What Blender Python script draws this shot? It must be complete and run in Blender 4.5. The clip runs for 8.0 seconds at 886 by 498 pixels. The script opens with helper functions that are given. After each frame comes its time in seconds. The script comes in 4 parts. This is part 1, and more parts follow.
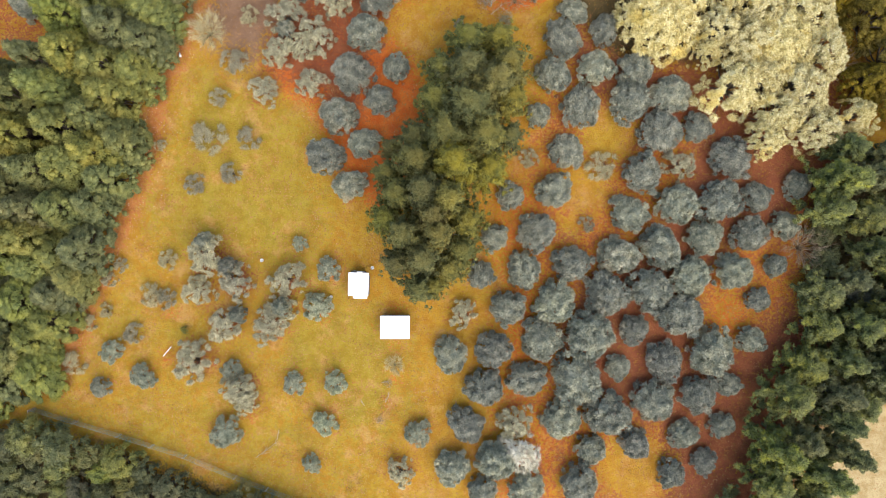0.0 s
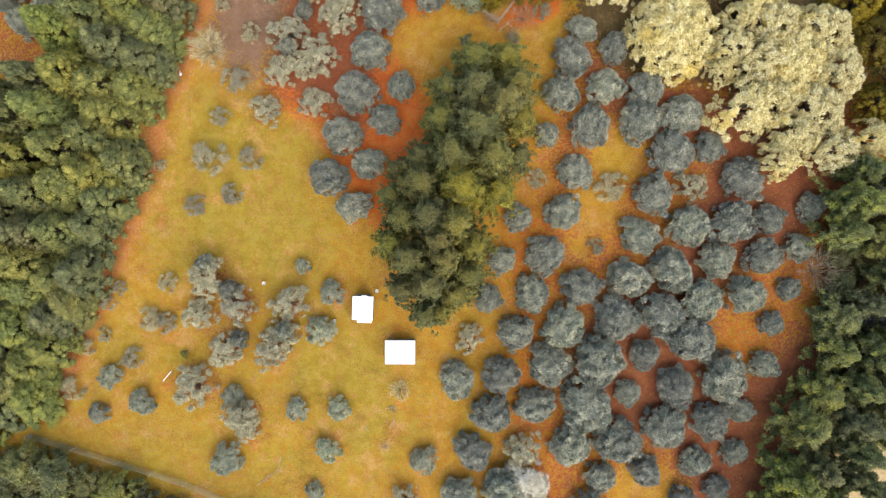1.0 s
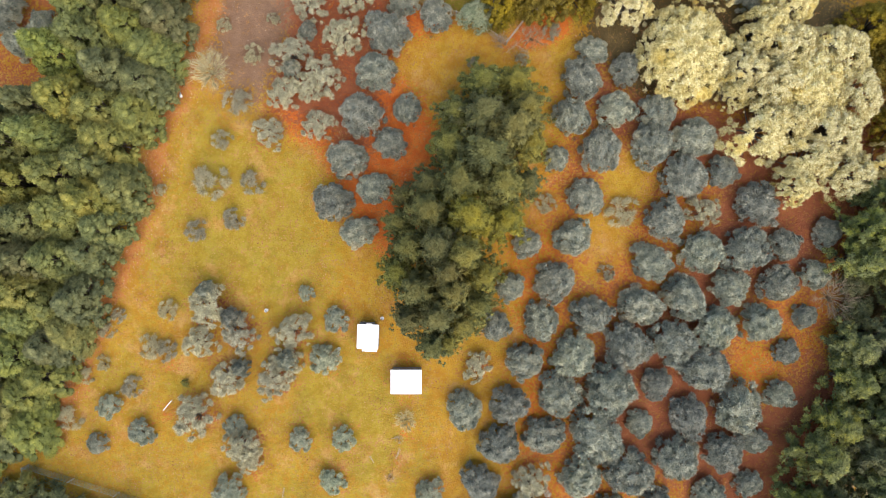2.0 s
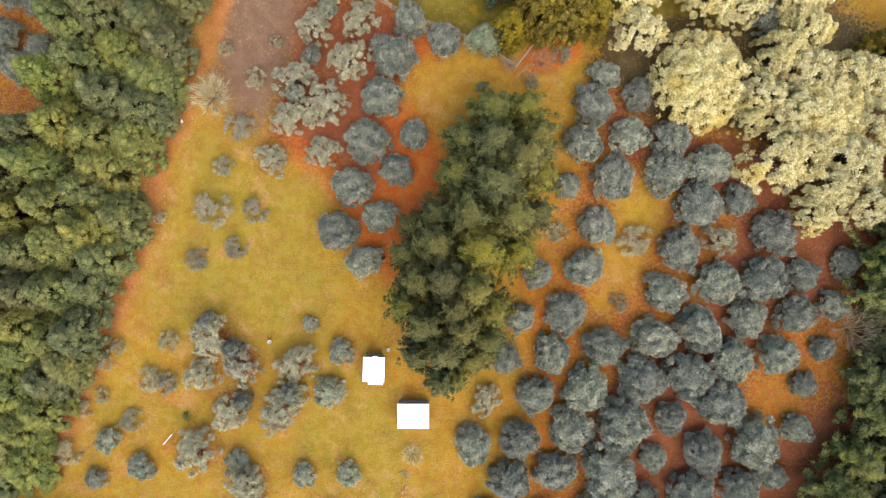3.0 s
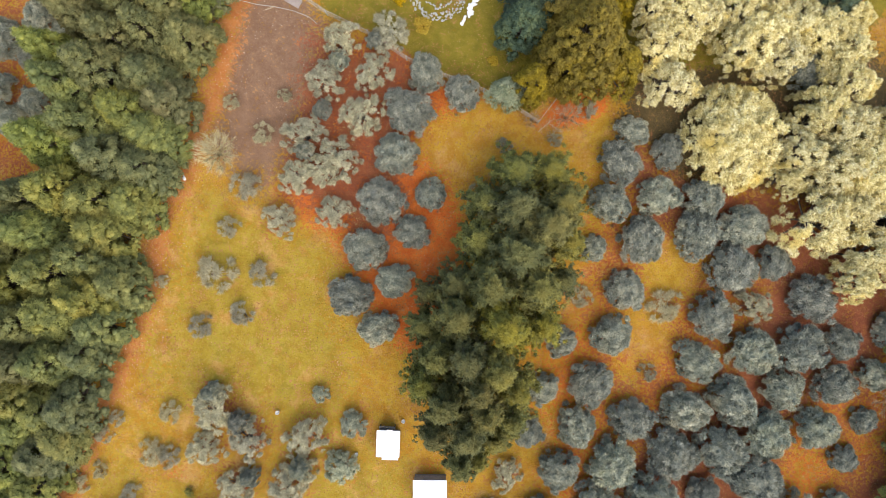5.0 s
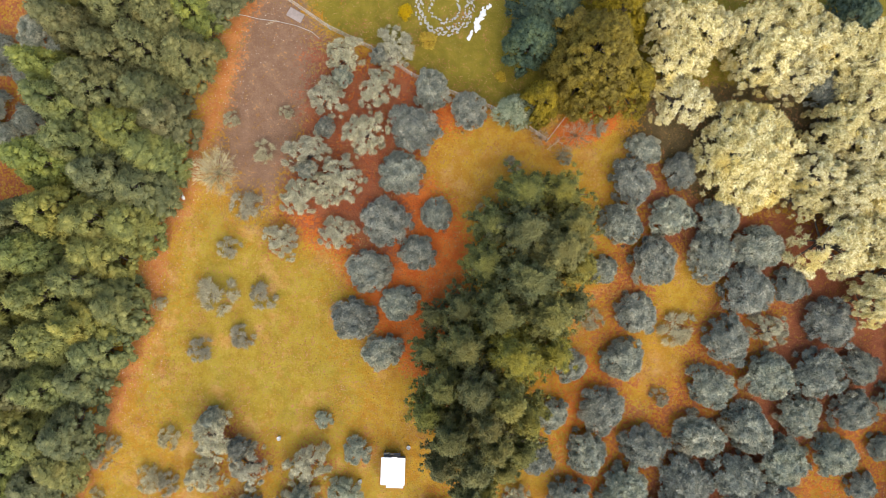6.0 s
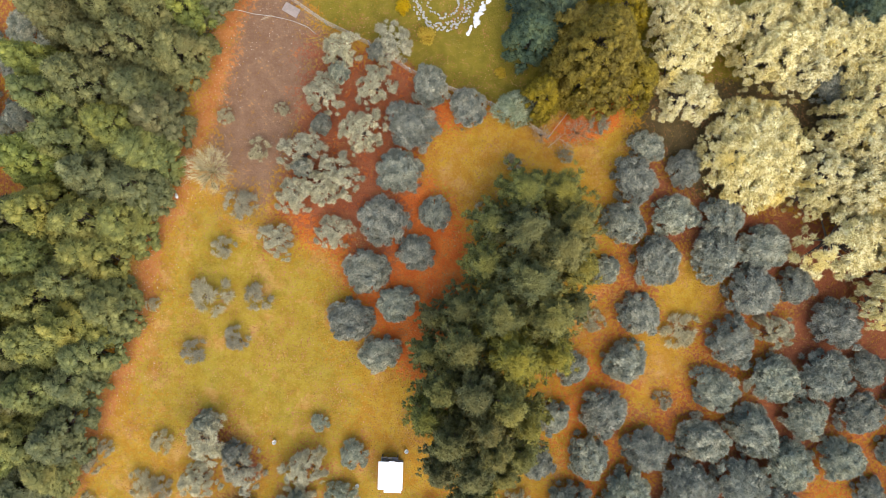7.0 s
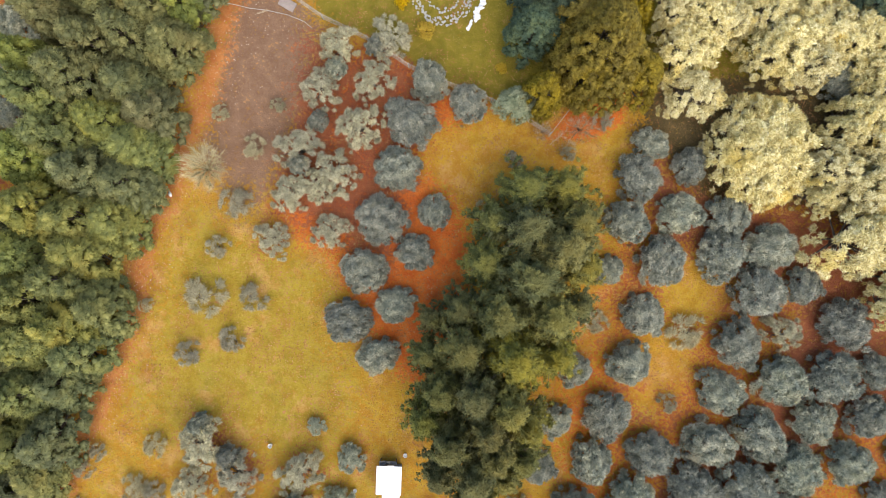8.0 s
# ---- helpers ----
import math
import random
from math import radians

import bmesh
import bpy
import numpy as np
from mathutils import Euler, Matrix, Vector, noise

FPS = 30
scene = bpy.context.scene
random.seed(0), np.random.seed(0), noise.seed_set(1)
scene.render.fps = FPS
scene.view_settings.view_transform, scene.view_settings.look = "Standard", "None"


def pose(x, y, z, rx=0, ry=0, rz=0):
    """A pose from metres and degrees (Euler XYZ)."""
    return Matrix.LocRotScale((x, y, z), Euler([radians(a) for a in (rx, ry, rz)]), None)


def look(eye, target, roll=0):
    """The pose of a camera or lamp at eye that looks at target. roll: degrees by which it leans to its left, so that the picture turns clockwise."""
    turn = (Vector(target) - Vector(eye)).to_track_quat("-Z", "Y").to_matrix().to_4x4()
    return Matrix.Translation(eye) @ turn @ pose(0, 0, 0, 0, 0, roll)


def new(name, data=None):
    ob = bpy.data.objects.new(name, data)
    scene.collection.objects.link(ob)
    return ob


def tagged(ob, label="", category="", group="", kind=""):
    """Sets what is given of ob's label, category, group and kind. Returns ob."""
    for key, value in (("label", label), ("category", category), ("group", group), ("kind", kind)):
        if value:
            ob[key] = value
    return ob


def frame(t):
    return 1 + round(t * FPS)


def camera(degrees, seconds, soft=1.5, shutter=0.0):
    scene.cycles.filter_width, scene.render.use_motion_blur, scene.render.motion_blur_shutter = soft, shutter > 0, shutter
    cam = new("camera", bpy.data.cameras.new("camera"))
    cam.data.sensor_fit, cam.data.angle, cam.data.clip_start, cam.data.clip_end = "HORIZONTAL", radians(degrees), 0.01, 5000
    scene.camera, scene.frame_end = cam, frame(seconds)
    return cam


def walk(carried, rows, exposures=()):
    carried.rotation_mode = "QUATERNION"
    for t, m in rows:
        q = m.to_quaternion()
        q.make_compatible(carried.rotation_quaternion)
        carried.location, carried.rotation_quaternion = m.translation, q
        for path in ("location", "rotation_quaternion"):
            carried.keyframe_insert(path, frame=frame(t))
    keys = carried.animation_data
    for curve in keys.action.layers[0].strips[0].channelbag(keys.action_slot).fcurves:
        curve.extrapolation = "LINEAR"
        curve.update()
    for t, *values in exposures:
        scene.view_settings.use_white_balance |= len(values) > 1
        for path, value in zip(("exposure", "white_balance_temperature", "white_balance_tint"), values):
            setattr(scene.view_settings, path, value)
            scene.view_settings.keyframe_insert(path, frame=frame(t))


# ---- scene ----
# ---------------------------------------------------------------- camera
cam = camera(73.0, 8.0, soft=0.8)
PATH = [
    (0.0, 0.0, 0.0, 64.0), (0.5, -0.31, 1.11, 63.36), (1.0, -0.64, 2.37, 62.61), (1.5, -0.98, 3.66, 61.92),
    (3.0, -2.15, 8.01, 59.54), (3.5, -2.55, 9.49, 58.75), (4.0, -3.01, 11.11, 57.88), (4.5, -3.47, 12.69, 57.09),
    (4.7, -3.63, 13.3, 56.78), (5.8, -4.36, 15.91, 55.11), (6.0, -4.43, 16.11, 54.81), (6.5, -4.35, 16.11, 54.26),
    (7.0, -4.32, 16.09, 53.69), (7.5, -4.31, 16.06, 53.15), (8.0, -4.29, 16.05, 52.51),
]
TILT, LEAN = 0.37, 0.35
walk(cam, [(t, pose(x, y, z, TILT, LEAN, 0)) for t, x, y, z in PATH])

# ---------------------------------------------------------------- light
SUN_FROM = Vector((0.34, -0.86, 0.95)).normalized()
world = bpy.data.worlds.new("sky")
scene.world = world
world.use_nodes = True
wn = world.node_tree.nodes
sky = wn.new("ShaderNodeTexSky")
sky.sky_type = "NISHITA"
sky.sun_disc = False
sky.sun_elevation = math.asin(SUN_FROM.z)
sky.sun_rotation = math.atan2(SUN_FROM.x, SUN_FROM.y)
sky.dust_density = 1.0
wn["Background"].inputs["Strength"].default_value = 0.15
world.node_tree.links.new(sky.outputs["Color"], wn["Background"].inputs["Color"])
sun_data = bpy.data.lights.new("sun", "SUN")
sun_data.energy = 2.6
sun_data.angle = radians(94)
sun_data.color = (1.0, 0.885, 0.76)
sun = new("sun", sun_data)
sun.matrix_world = look(SUN_FROM * 100, (0, 0, 0))
scene.view_settings.exposure = 0.84


# ---------------------------------------------------------------- materials
class Nodes:
    """A short way to wire up one material."""

    def __init__(self, name):
        self.mat = bpy.data.materials.new(name)
        self.mat.use_nodes = True
        self.tree = self.mat.node_tree
        self.bsdf = self.tree.nodes["Principled BSDF"]
        self.out = self.tree.nodes["Material Output"]

    def add(self, kind, **inputs):
        node = self.tree.nodes.new(kind)
        for key, value in inputs.items():
            self.put(node, key.replace("_", " "), value)
        return node

    def put(self, node, key, value):
        key = int(key[1:]) if key[0] == "#" else key
        if isinstance(value, bpy.types.NodeSocket):
            self.tree.links.new(value, node.inputs[key])
        else:
            node.inputs[key].default_value = value

    def noise(self, scale, detail=4.0, rough=0.6, where=None):
        node = self.add("ShaderNodeTexNoise", Scale=scale, Detail=detail, Roughness=rough)
        if where is not None:
            self.put(node, "Vector", where)
        return node.outputs["Fac"]

    def ramp(self, fac, a, b):
        node = self.add("ShaderNodeMapRange")
        node.interpolation_type = "SMOOTHSTEP"
        for key, value in zip(("Value", "From Min", "From Max"), (fac, a, b)):
            self.put(node, key, value)
        return node.outputs["Result"]

    def mix(self, fac, a, b, how="MIX"):
        node = self.tree.nodes.new("ShaderNodeMix")
        node.data_type, node.blend_type = "RGBA", how
        for index, value in ((0, fac), (6, a), (7, b)):
            if isinstance(value, bpy.types.NodeSocket):
                self.tree.links.new(value, node.inputs[index])
            else:
                node.inputs[index].default_value = value if index == 0 else (*value[:3], 1)
        return node.outputs[2]

    def maths(self, how, a, b=0.0):
        node = self.tree.nodes.new("ShaderNodeMath")
        node.operation = how
        for index, value in ((0, a), (1, b)):
            self.put(node, "#%d" % index, value)
        return node.outputs[0]

    def bump(self, height, strength, distance):
        node = self.add("ShaderNodeBump", Strength=strength, Distance=distance, Height=height)
        self.put(self.bsdf, "Normal", node.outputs["Normal"])

    def finish(self, colour, rough=0.8, metal=0.0):
        self.put(self.bsdf, "Base Color", colour if isinstance(colour, bpy.types.NodeSocket) else (*colour, 1))
        self.put(self.bsdf, "Roughness", rough)
        self.put(self.bsdf, "Metallic", metal)
        return self.mat


def foliage(name, dark, mid, light, through_light=0.25, warm=None, speckle=0.55, vary=0.4, hue=0.0):
    """Leaves: each blade has its own tint, each tree its own, and light passes through them."""
    n = Nodes(name)
    leaf = n.add("ShaderNodeNewGeometry").outputs["Random Per Island"]
    tree = n.add("ShaderNodeObjectInfo").outputs["Random"]
    place = n.add("ShaderNodeTexCoord").outputs["Object"]
    patch = n.noise(0.9, 3.0, 0.6, place)
    fac = n.maths("ADD", n.maths("MULTIPLY", leaf, speckle), n.maths("MULTIPLY", n.ramp(patch, 0.3, 0.7), 1 - speckle))
    colour = n.mix(n.ramp(fac, 0.1, 0.6), dark, mid)
    colour = n.mix(n.ramp(fac, 0.5, 0.95), colour, light)
    if warm:
        colour = n.mix(n.maths("MULTIPLY", n.ramp(n.noise(0.35, 2.0, 0.5, place), 0.5, 0.68), 0.7), colour, warm)
    tone = n.add("ShaderNodeHueSaturation", Color=colour)
    n.put(tone, "Value", n.maths("ADD", n.maths("MULTIPLY", tree, vary), 1 - vary / 2))
    n.put(tone, "Saturation", n.maths("ADD", n.maths("MULTIPLY", tree, vary * 0.75), 1 - vary * 0.375))
    if hue:
        n.put(tone, "Hue", n.maths("ADD", n.maths("MULTIPLY", n.maths("FRACT", n.maths("MULTIPLY", tree, 7.31)), hue), 0.5 - hue * 0.35))
    mat = n.finish(tone.outputs["Color"], 0.65)
    n.put(n.bsdf, "Specular IOR Level", 0.3)
    glow = n.add("ShaderNodeBsdfTranslucent", Color=tone.outputs["Color"])
    both = n.add("ShaderNodeMixShader", Fac=through_light)
    n.tree.links.new(n.bsdf.outputs[0], both.inputs[1])
    n.tree.links.new(glow.outputs[0], both.inputs[2])
    n.tree.links.new(both.outputs[0], n.out.inputs["Surface"])
    return mat


def plain(name, colour, rough=0.7, metal=0.0, spread=0.25, scale=6.0, depth=0.2):
    """A worn surface: two scales of lightness, and fine relief."""
    n = Nodes(name)
    place = n.add("ShaderNodeTexCoord").outputs["Object"]
    fac = n.maths("ADD", n.maths("MULTIPLY", n.noise(scale, 6.0, 0.65, place), 0.6), n.maths("MULTIPLY", n.noise(scale * 0.15, 3.0, 0.5, place), 0.4))
    low = tuple(c * (1 - spread) for c in colour)
    high = tuple(min(0.9, c * (1 + spread * 0.6)) for c in colour)
    n.bump(n.noise(scale * 4, 4.0, 0.6, place), depth, 0.01)
    return n.finish(n.mix(n.ramp(fac, 0.3, 0.7), low, high), rough, metal)


def ground_material():
    """Dry grass, red earth, leaf litter, bare field, lawn, woodland ground with painted shade, and sand, each with its
    own grain.
    """
    n = Nodes("ground")
    place = n.add("ShaderNodeTexCoord").outputs["Object"]
    big, mid, fine = n.noise(0.13, 4.0, 0.6, place), n.noise(0.8, 7.0, 0.7, place), n.noise(4.5, 6.0, 0.75, place)
    tiny = n.noise(14.0, 4.0, 0.7, place)
    bent = n.add("ShaderNodeVectorMath", **{"#0": place, "#1": n.add("ShaderNodeTexNoise", Scale=6.0, Detail=3.0).outputs["Color"]})
    leaf_cells = n.add("ShaderNodeTexVoronoi", Vector=bent.outputs[0], Scale=5.6)
    leaf_tint = n.add("ShaderNodeSeparateColor", Color=leaf_cells.outputs["Color"])
    scrap_cells = n.add("ShaderNodeTexVoronoi", Vector=bent.outputs[0], Scale=9.0)
    scrap_tint = n.add("ShaderNodeSeparateColor", Color=scrap_cells.outputs["Color"])
    zone_a = n.add("ShaderNodeSeparateColor")
    zone_b = n.add("ShaderNodeSeparateColor")
    for node, name in ((zone_a, "zone_a"), (zone_b, "zone_b")):
        source = n.add("ShaderNodeAttribute")
        source.attribute_name = name
        n.put(node, "Color", source.outputs["Color"])
    wobble = n.maths("MULTIPLY", n.maths("SUBTRACT", n.maths("ADD", n.maths("MULTIPLY", mid, 0.55), n.maths("MULTIPLY", fine, 0.45)), 0.5), 2.6)
    wobble = n.maths("ADD", wobble, n.maths("MULTIPLY", n.maths("SUBTRACT", leaf_tint.outputs["Red"], 0.5), 0.55))

    def zone(socket):
        return n.ramp(n.maths("ADD", socket, wobble), 0.25, 0.75)

    def grain(a, b, c):
        """Three tints of one soil: clouds of the first two, flecks of the third."""
        return n.mix(n.maths("MULTIPLY", n.ramp(fine, 0.52, 0.68), 0.75), n.mix(n.ramp(mid, 0.38, 0.62), a, b), c)

    grass = grain((0.41, 0.192, 0.013), (0.485, 0.275, 0.022), (0.53, 0.30, 0.078))
    grass = n.mix(n.ramp(big, 0.48, 0.60), grass, grain((0.38, 0.202, 0.012), (0.46, 0.288, 0.024), (0.52, 0.305, 0.08)))
    grass = n.mix(zone(zone_b.outputs["Blue"]), grass, grain((0.31, 0.205, 0.014), (0.385, 0.272, 0.026), (0.46, 0.295, 0.07)))
    leafy = n.maths("MULTIPLY", n.ramp(n.noise(0.45, 5.0, 0.7, place), 0.52, 0.64), n.ramp(fine, 0.42, 0.58))
    grass = n.mix(n.maths("MULTIPLY", leafy, 0.7), grass, grain((0.296, 0.104, 0.017), (0.400, 0.174, 0.039), (0.487, 0.278, 0.139)))
    grass = n.mix(n.maths("MULTIPLY", n.maths("MULTIPLY", n.ramp(n.noise(0.33, 5.0, 0.65, place), 0.50, 0.60), zone_b.outputs["Blue"]), 0.75), grass, grain((0.27, 0.20, 0.016), (0.36, 0.275, 0.03), (0.42, 0.26, 0.06)))
    grass = n.mix(n.maths("MULTIPLY", n.ramp(n.noise(0.42, 6.0, 0.7, bent.outputs[0]), 0.53, 0.63), 0.65), grass, grain((0.46, 0.215, 0.045), (0.54, 0.30, 0.10), (0.58, 0.36, 0.15)))
    strewn = n.ramp(n.noise(0.3, 4.0, 0.65, place), 0.36, 0.62)
    cover = n.maths("MULTIPLY", n.maths("MULTIPLY", n.ramp(leaf_cells.outputs["Distance"], 0.55, 0.30), strewn), 0.62)
    dry_leaf = n.mix(n.ramp(leaf_tint.outputs["Blue"], 0.2, 0.7), n.mix(0.55, grass, (0.226, 0.070, 0.017)), n.mix(0.55, grass, (0.574, 0.348, 0.113)))
    grass = n.mix(n.maths("MULTIPLY", cover, n.ramp(leaf_tint.outputs["Green"], 0.25, 0.6)), grass, dry_leaf)
    red = grain((0.52, 0.105, 0.014), (0.61, 0.165, 0.022), (0.38, 0.09, 0.022))
    litter = grain((0.41, 0.13, 0.03), (0.49, 0.19, 0.05), (0.56, 0.32, 0.16))
    mauve = grain((0.20, 0.11, 0.062), (0.25, 0.145, 0.084), (0.31, 0.19, 0.115))
    lawn = grain((0.174, 0.144, 0.010), (0.244, 0.187, 0.017), (0.287, 0.209, 0.035))
    # woodland ground; also paints the shade under the blossoming trees
    floor_and_shade = grain((0.087, 0.065, 0.024), (0.131, 0.091, 0.035), (0.061, 0.048, 0.022))
    sand = grain((0.44, 0.31, 0.13), (0.56, 0.44, 0.22), (0.30, 0.21, 0.08))
    colour = grass
    for socket, layer in ((zone_a.outputs["Red"], red), (zone_b.outputs["Red"], floor_and_shade), (zone_a.outputs["Green"], mauve), (zone_a.outputs["Blue"], lawn), (zone_b.outputs["Green"], sand)):
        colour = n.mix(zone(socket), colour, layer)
    # dark red-brown soil, its tint also carrying shade between and under the olives
    soil_and_shade = n.add("ShaderNodeAttribute")
    soil_and_shade.attribute_name = "dark_earth_and_shade"
    colour = n.mix(zone(soil_and_shade.outputs["Fac"]), colour, grain((0.23, 0.066, 0.031), (0.32, 0.10, 0.04), (0.38, 0.14, 0.055)))
    strip = n.add("ShaderNodeAttribute")
    strip.attribute_name = "litter"
    colour = n.mix(zone(strip.outputs["Fac"]), colour, litter)
    scraps = n.maths("MULTIPLY", n.ramp(scrap_cells.outputs["Distance"], 0.42, 0.25), n.ramp(scrap_tint.outputs["Green"], 0.86, 0.94))
    colour = n.mix(n.maths("MULTIPLY", n.maths("MULTIPLY", scraps, n.ramp(n.noise(0.55, 4.0, 0.65, place), 0.50, 0.64)), 0.7), colour, n.mix(0.7, colour, (0.68, 0.46, 0.27)))
    flecks = n.maths("MULTIPLY", n.ramp(tiny, 0.60, 0.70), n.ramp(mid, 0.42, 0.6))
    colour = n.mix(n.maths("MULTIPLY", flecks, 0.45), colour, n.mix(0.45, colour, (0.62, 0.42, 0.20)))
    colour = n.mix(n.maths("MULTIPLY", n.ramp(tiny, 0.42, 0.30), 0.32), colour, n.mix(0.5, colour, (0.10, 0.04, 0.012)))
    n.bump(n.maths("ADD", fine, n.maths("MULTIPLY", leaf_cells.outputs["Distance"], -0.3)), 0.8, 0.12)
    n.put(n.bsdf, "Specular IOR Level", 0.15)
    colour = n.mix(0.03, colour, (0.27, 0.24, 0.20))
    return n.finish(colour, 0.95)


M_GROUND = ground_material()
M_OLIVE = foliage("olive_leaves", (0.185, 0.208, 0.165), (0.34, 0.350, 0.267), (0.66, 0.63, 0.46), 0.22, (0.49, 0.455, 0.32), 0.5, 0.35, 0.02)
M_YOUNG = foliage("young_olive_leaves", (0.23, 0.255, 0.18), (0.40, 0.415, 0.285), (0.66, 0.635, 0.44), 0.25, None, 0.5, 0.3, 0.02)
M_PALE = foliage("pale_olive_leaves", (0.27, 0.26, 0.18), (0.51, 0.475, 0.31), (0.84, 0.775, 0.51), 0.25, None, 0.65, 0.25)
M_SHRUB = foliage("shrub_leaves", (0.29, 0.26, 0.165), (0.45, 0.41, 0.26), (0.62, 0.55, 0.36), 0.25, None, 0.6)
M_YELLOW = foliage("yellow_blossom", (0.46, 0.37, 0.13), (0.82, 0.73, 0.36), (0.95, 0.90, 0.60), 0.2, (0.85, 0.69, 0.22), 0.65, 0.12)
M_PINE = foliage("pine_needles", (0.085, 0.095, 0.032), (0.155, 0.158, 0.048), (0.28, 0.255, 0.068), 0.12, (0.22, 0.195, 0.05), 0.4, 0.3, 0.02)
M_PINE_OLIVE = foliage("olive_pine_needles", (0.105, 0.108, 0.030), (0.20, 0.182, 0.044), (0.36, 0.30, 0.062), 0.14, (0.30, 0.24, 0.045), 0.4, 0.3, 0.02)
M_FOREST = foliage("forest_leaves", (0.112, 0.123, 0.043), (0.185, 0.19, 0.06), (0.30, 0.285, 0.088), 0.15, (0.255, 0.22, 0.06), 0.3, 0.45, 0.035)
M_THICKET = foliage("thicket_leaves", (0.12, 0.13, 0.058), (0.22, 0.215, 0.085), (0.37, 0.335, 0.13), 0.2, (0.30, 0.25, 0.075), 0.4, 0.7, 0.04)
M_DARK = foliage("dark_pine_needles", (0.13, 0.142, 0.058), (0.215, 0.222, 0.078), (0.40, 0.375, 0.095), 0.14, None, 0.35, 0.5, 0.03)
M_TEAL = foliage("blue_green_leaves", (0.045, 0.072, 0.05), (0.085, 0.118, 0.07), (0.15, 0.18, 0.09), 0.2, None, 0.35)
M_RUSSET = foliage("russet_green_leaves", (0.14, 0.105, 0.014), (0.23, 0.175, 0.02), (0.36, 0.265, 0.032), 0.2, None, 0.35, 0.2)
M_SAGE = foliage("sage_leaves", (0.18, 0.21, 0.13), (0.32, 0.35, 0.23), (0.46, 0.46, 0.31), 0.2)
M_WHITE = foliage("white_blossom", (0.76, 0.70, 0.50), (0.86, 0.81, 0.63), (0.92, 0.89, 0.76), 0.05)
M_GOLD = foliage("golden_leaves", (0.429, 0.262, 0.016), (0.562, 0.390, 0.024), (0.624, 0.465, 0.064), 0.2)
M_STRAW = foliage("dry_grass", (0.22, 0.13, 0.015), (0.34, 0.215, 0.025), (0.45, 0.30, 0.06), 0.2)
M_LITTER = foliage("fallen_leaves", (0.24, 0.08, 0.02), (0.44, 0.19, 0.06), (0.56, 0.32, 0.15), 0.1)
M_BARK = plain("bark", (0.13, 0.10, 0.075), 0.9, spread=0.45, scale=9.0, depth=0.6)
M_DRY = plain("dry_stems", (0.72, 0.63, 0.36), 0.9, spread=0.3)
M_TWIG = plain("dry_twigs", (0.50, 0.39, 0.25), 0.9, spread=0.3)
M_ROOF = plain("white_roof_sheet", (0.86, 0.86, 0.86), 0.5, spread=0.05, scale=3.0, depth=0.05)
M_WALL = plain("grey_boards", (0.30, 0.29, 0.28), 0.8, spread=0.35, scale=8.0)
M_DARKWOOD = plain("dark_wood", (0.05, 0.045, 0.045), 0.8, spread=0.3)
M_STEEL = plain("galvanised_steel", (0.20, 0.27, 0.22), 0.6, 0.0, spread=0.3)
M_OLDWIRE = plain("rusted_wire", (0.44, 0.38, 0.30), 0.8, spread=0.3)
M_STONE = plain("pale_stone", (0.46, 0.44, 0.38), 0.85, spread=0.4)
M_WHITEPAINT = plain("white_plastic", (0.84, 0.83, 0.80), 0.5, spread=0.08)
M_SCRAP = plain("pale_scraps", (0.66, 0.54, 0.40), 0.9, spread=0.25)
M_CONCRETE = plain("concrete", (0.34, 0.28, 0.24), 0.9, spread=0.2)


# ---------------------------------------------------------------- mesh helpers
def mesh_object(name, verts, faces, material, parent=None, label="", smooth=False):
    me = bpy.data.meshes.new(name)
    me.from_pydata([tuple(v) for v in verts] if not isinstance(verts, np.ndarray) else verts.tolist(), [], faces if isinstance(faces, list) else faces.tolist())
    me.materials.append(material)
    if smooth:
        me.shade_smooth()
    ob = new(name, me)
    ob.parent = parent
    if label:
        ob["label"] = label
    return ob


def part(name, bm, material, parent=None, label="", smooth=False):
    """Links a bmesh as one mesh object under a thing or a part."""
    me = bpy.data.meshes.new(name)
    bm.normal_update()
    bm.to_mesh(me)
    bm.free()
    me.materials.append(material)
    if smooth:
        me.shade_smooth()
    ob = new(name, me)
    ob.parent = parent
    if label:
        ob["label"] = label
    return ob


def thing(name, m, label, category, group=""):
    ob = new(name)
    ob.empty_display_size = 0.3
    ob.matrix_basis = m
    return tagged(ob, label, category, group)


def box(bm, size, centre, turn=0.0, bevel=0.0):
    made = bmesh.ops.create_cube(bm, size=1.0)["verts"]
    bmesh.ops.transform(bm, matrix=Matrix.Translation(centre) @ Matrix.Rotation(turn, 4, "Z") @ Matrix.Diagonal((*size, 1)), verts=made)
    if bevel:
        edges = list({e for v in made for e in v.link_edges})
        bmesh.ops.bevel(bm, geom=edges, offset=bevel, segments=1, affect="EDGES")
    return bm


def tube(verts, faces, points, radii, sides=6):
    """Adds a tapered tube along the points to lists of verts and faces."""
    points = [Vector(p) for p in points]
    first = len(verts)
    for i, (p, r) in enumerate(zip(points, radii)):
        way = (points[min(i + 1, len(points) - 1)] - points[max(i - 1, 0)]).normalized()
        a = way.orthogonal().normalized()
        b = way.cross(a)
        for k in range(sides):
            s = 2 * math.pi * k / sides
            verts.append(p + (a * math.cos(s) + b * math.sin(s)) * r)
    for i in range(len(points) - 1):
        for k in range(sides):
            j = (k + 1) % sides
            u, v = first + i * sides, first + (i + 1) * sides
            faces.append((u + k, u + j, v + j, v + k))
    faces.append(tuple(first + k for k in reversed(range(sides))))
    faces.append(tuple(first + (len(points) - 1) * sides + k for k in range(sides)))


def unit(v):
    return v / np.maximum(np.linalg.norm(v, axis=-1, keepdims=True), 1e-9)


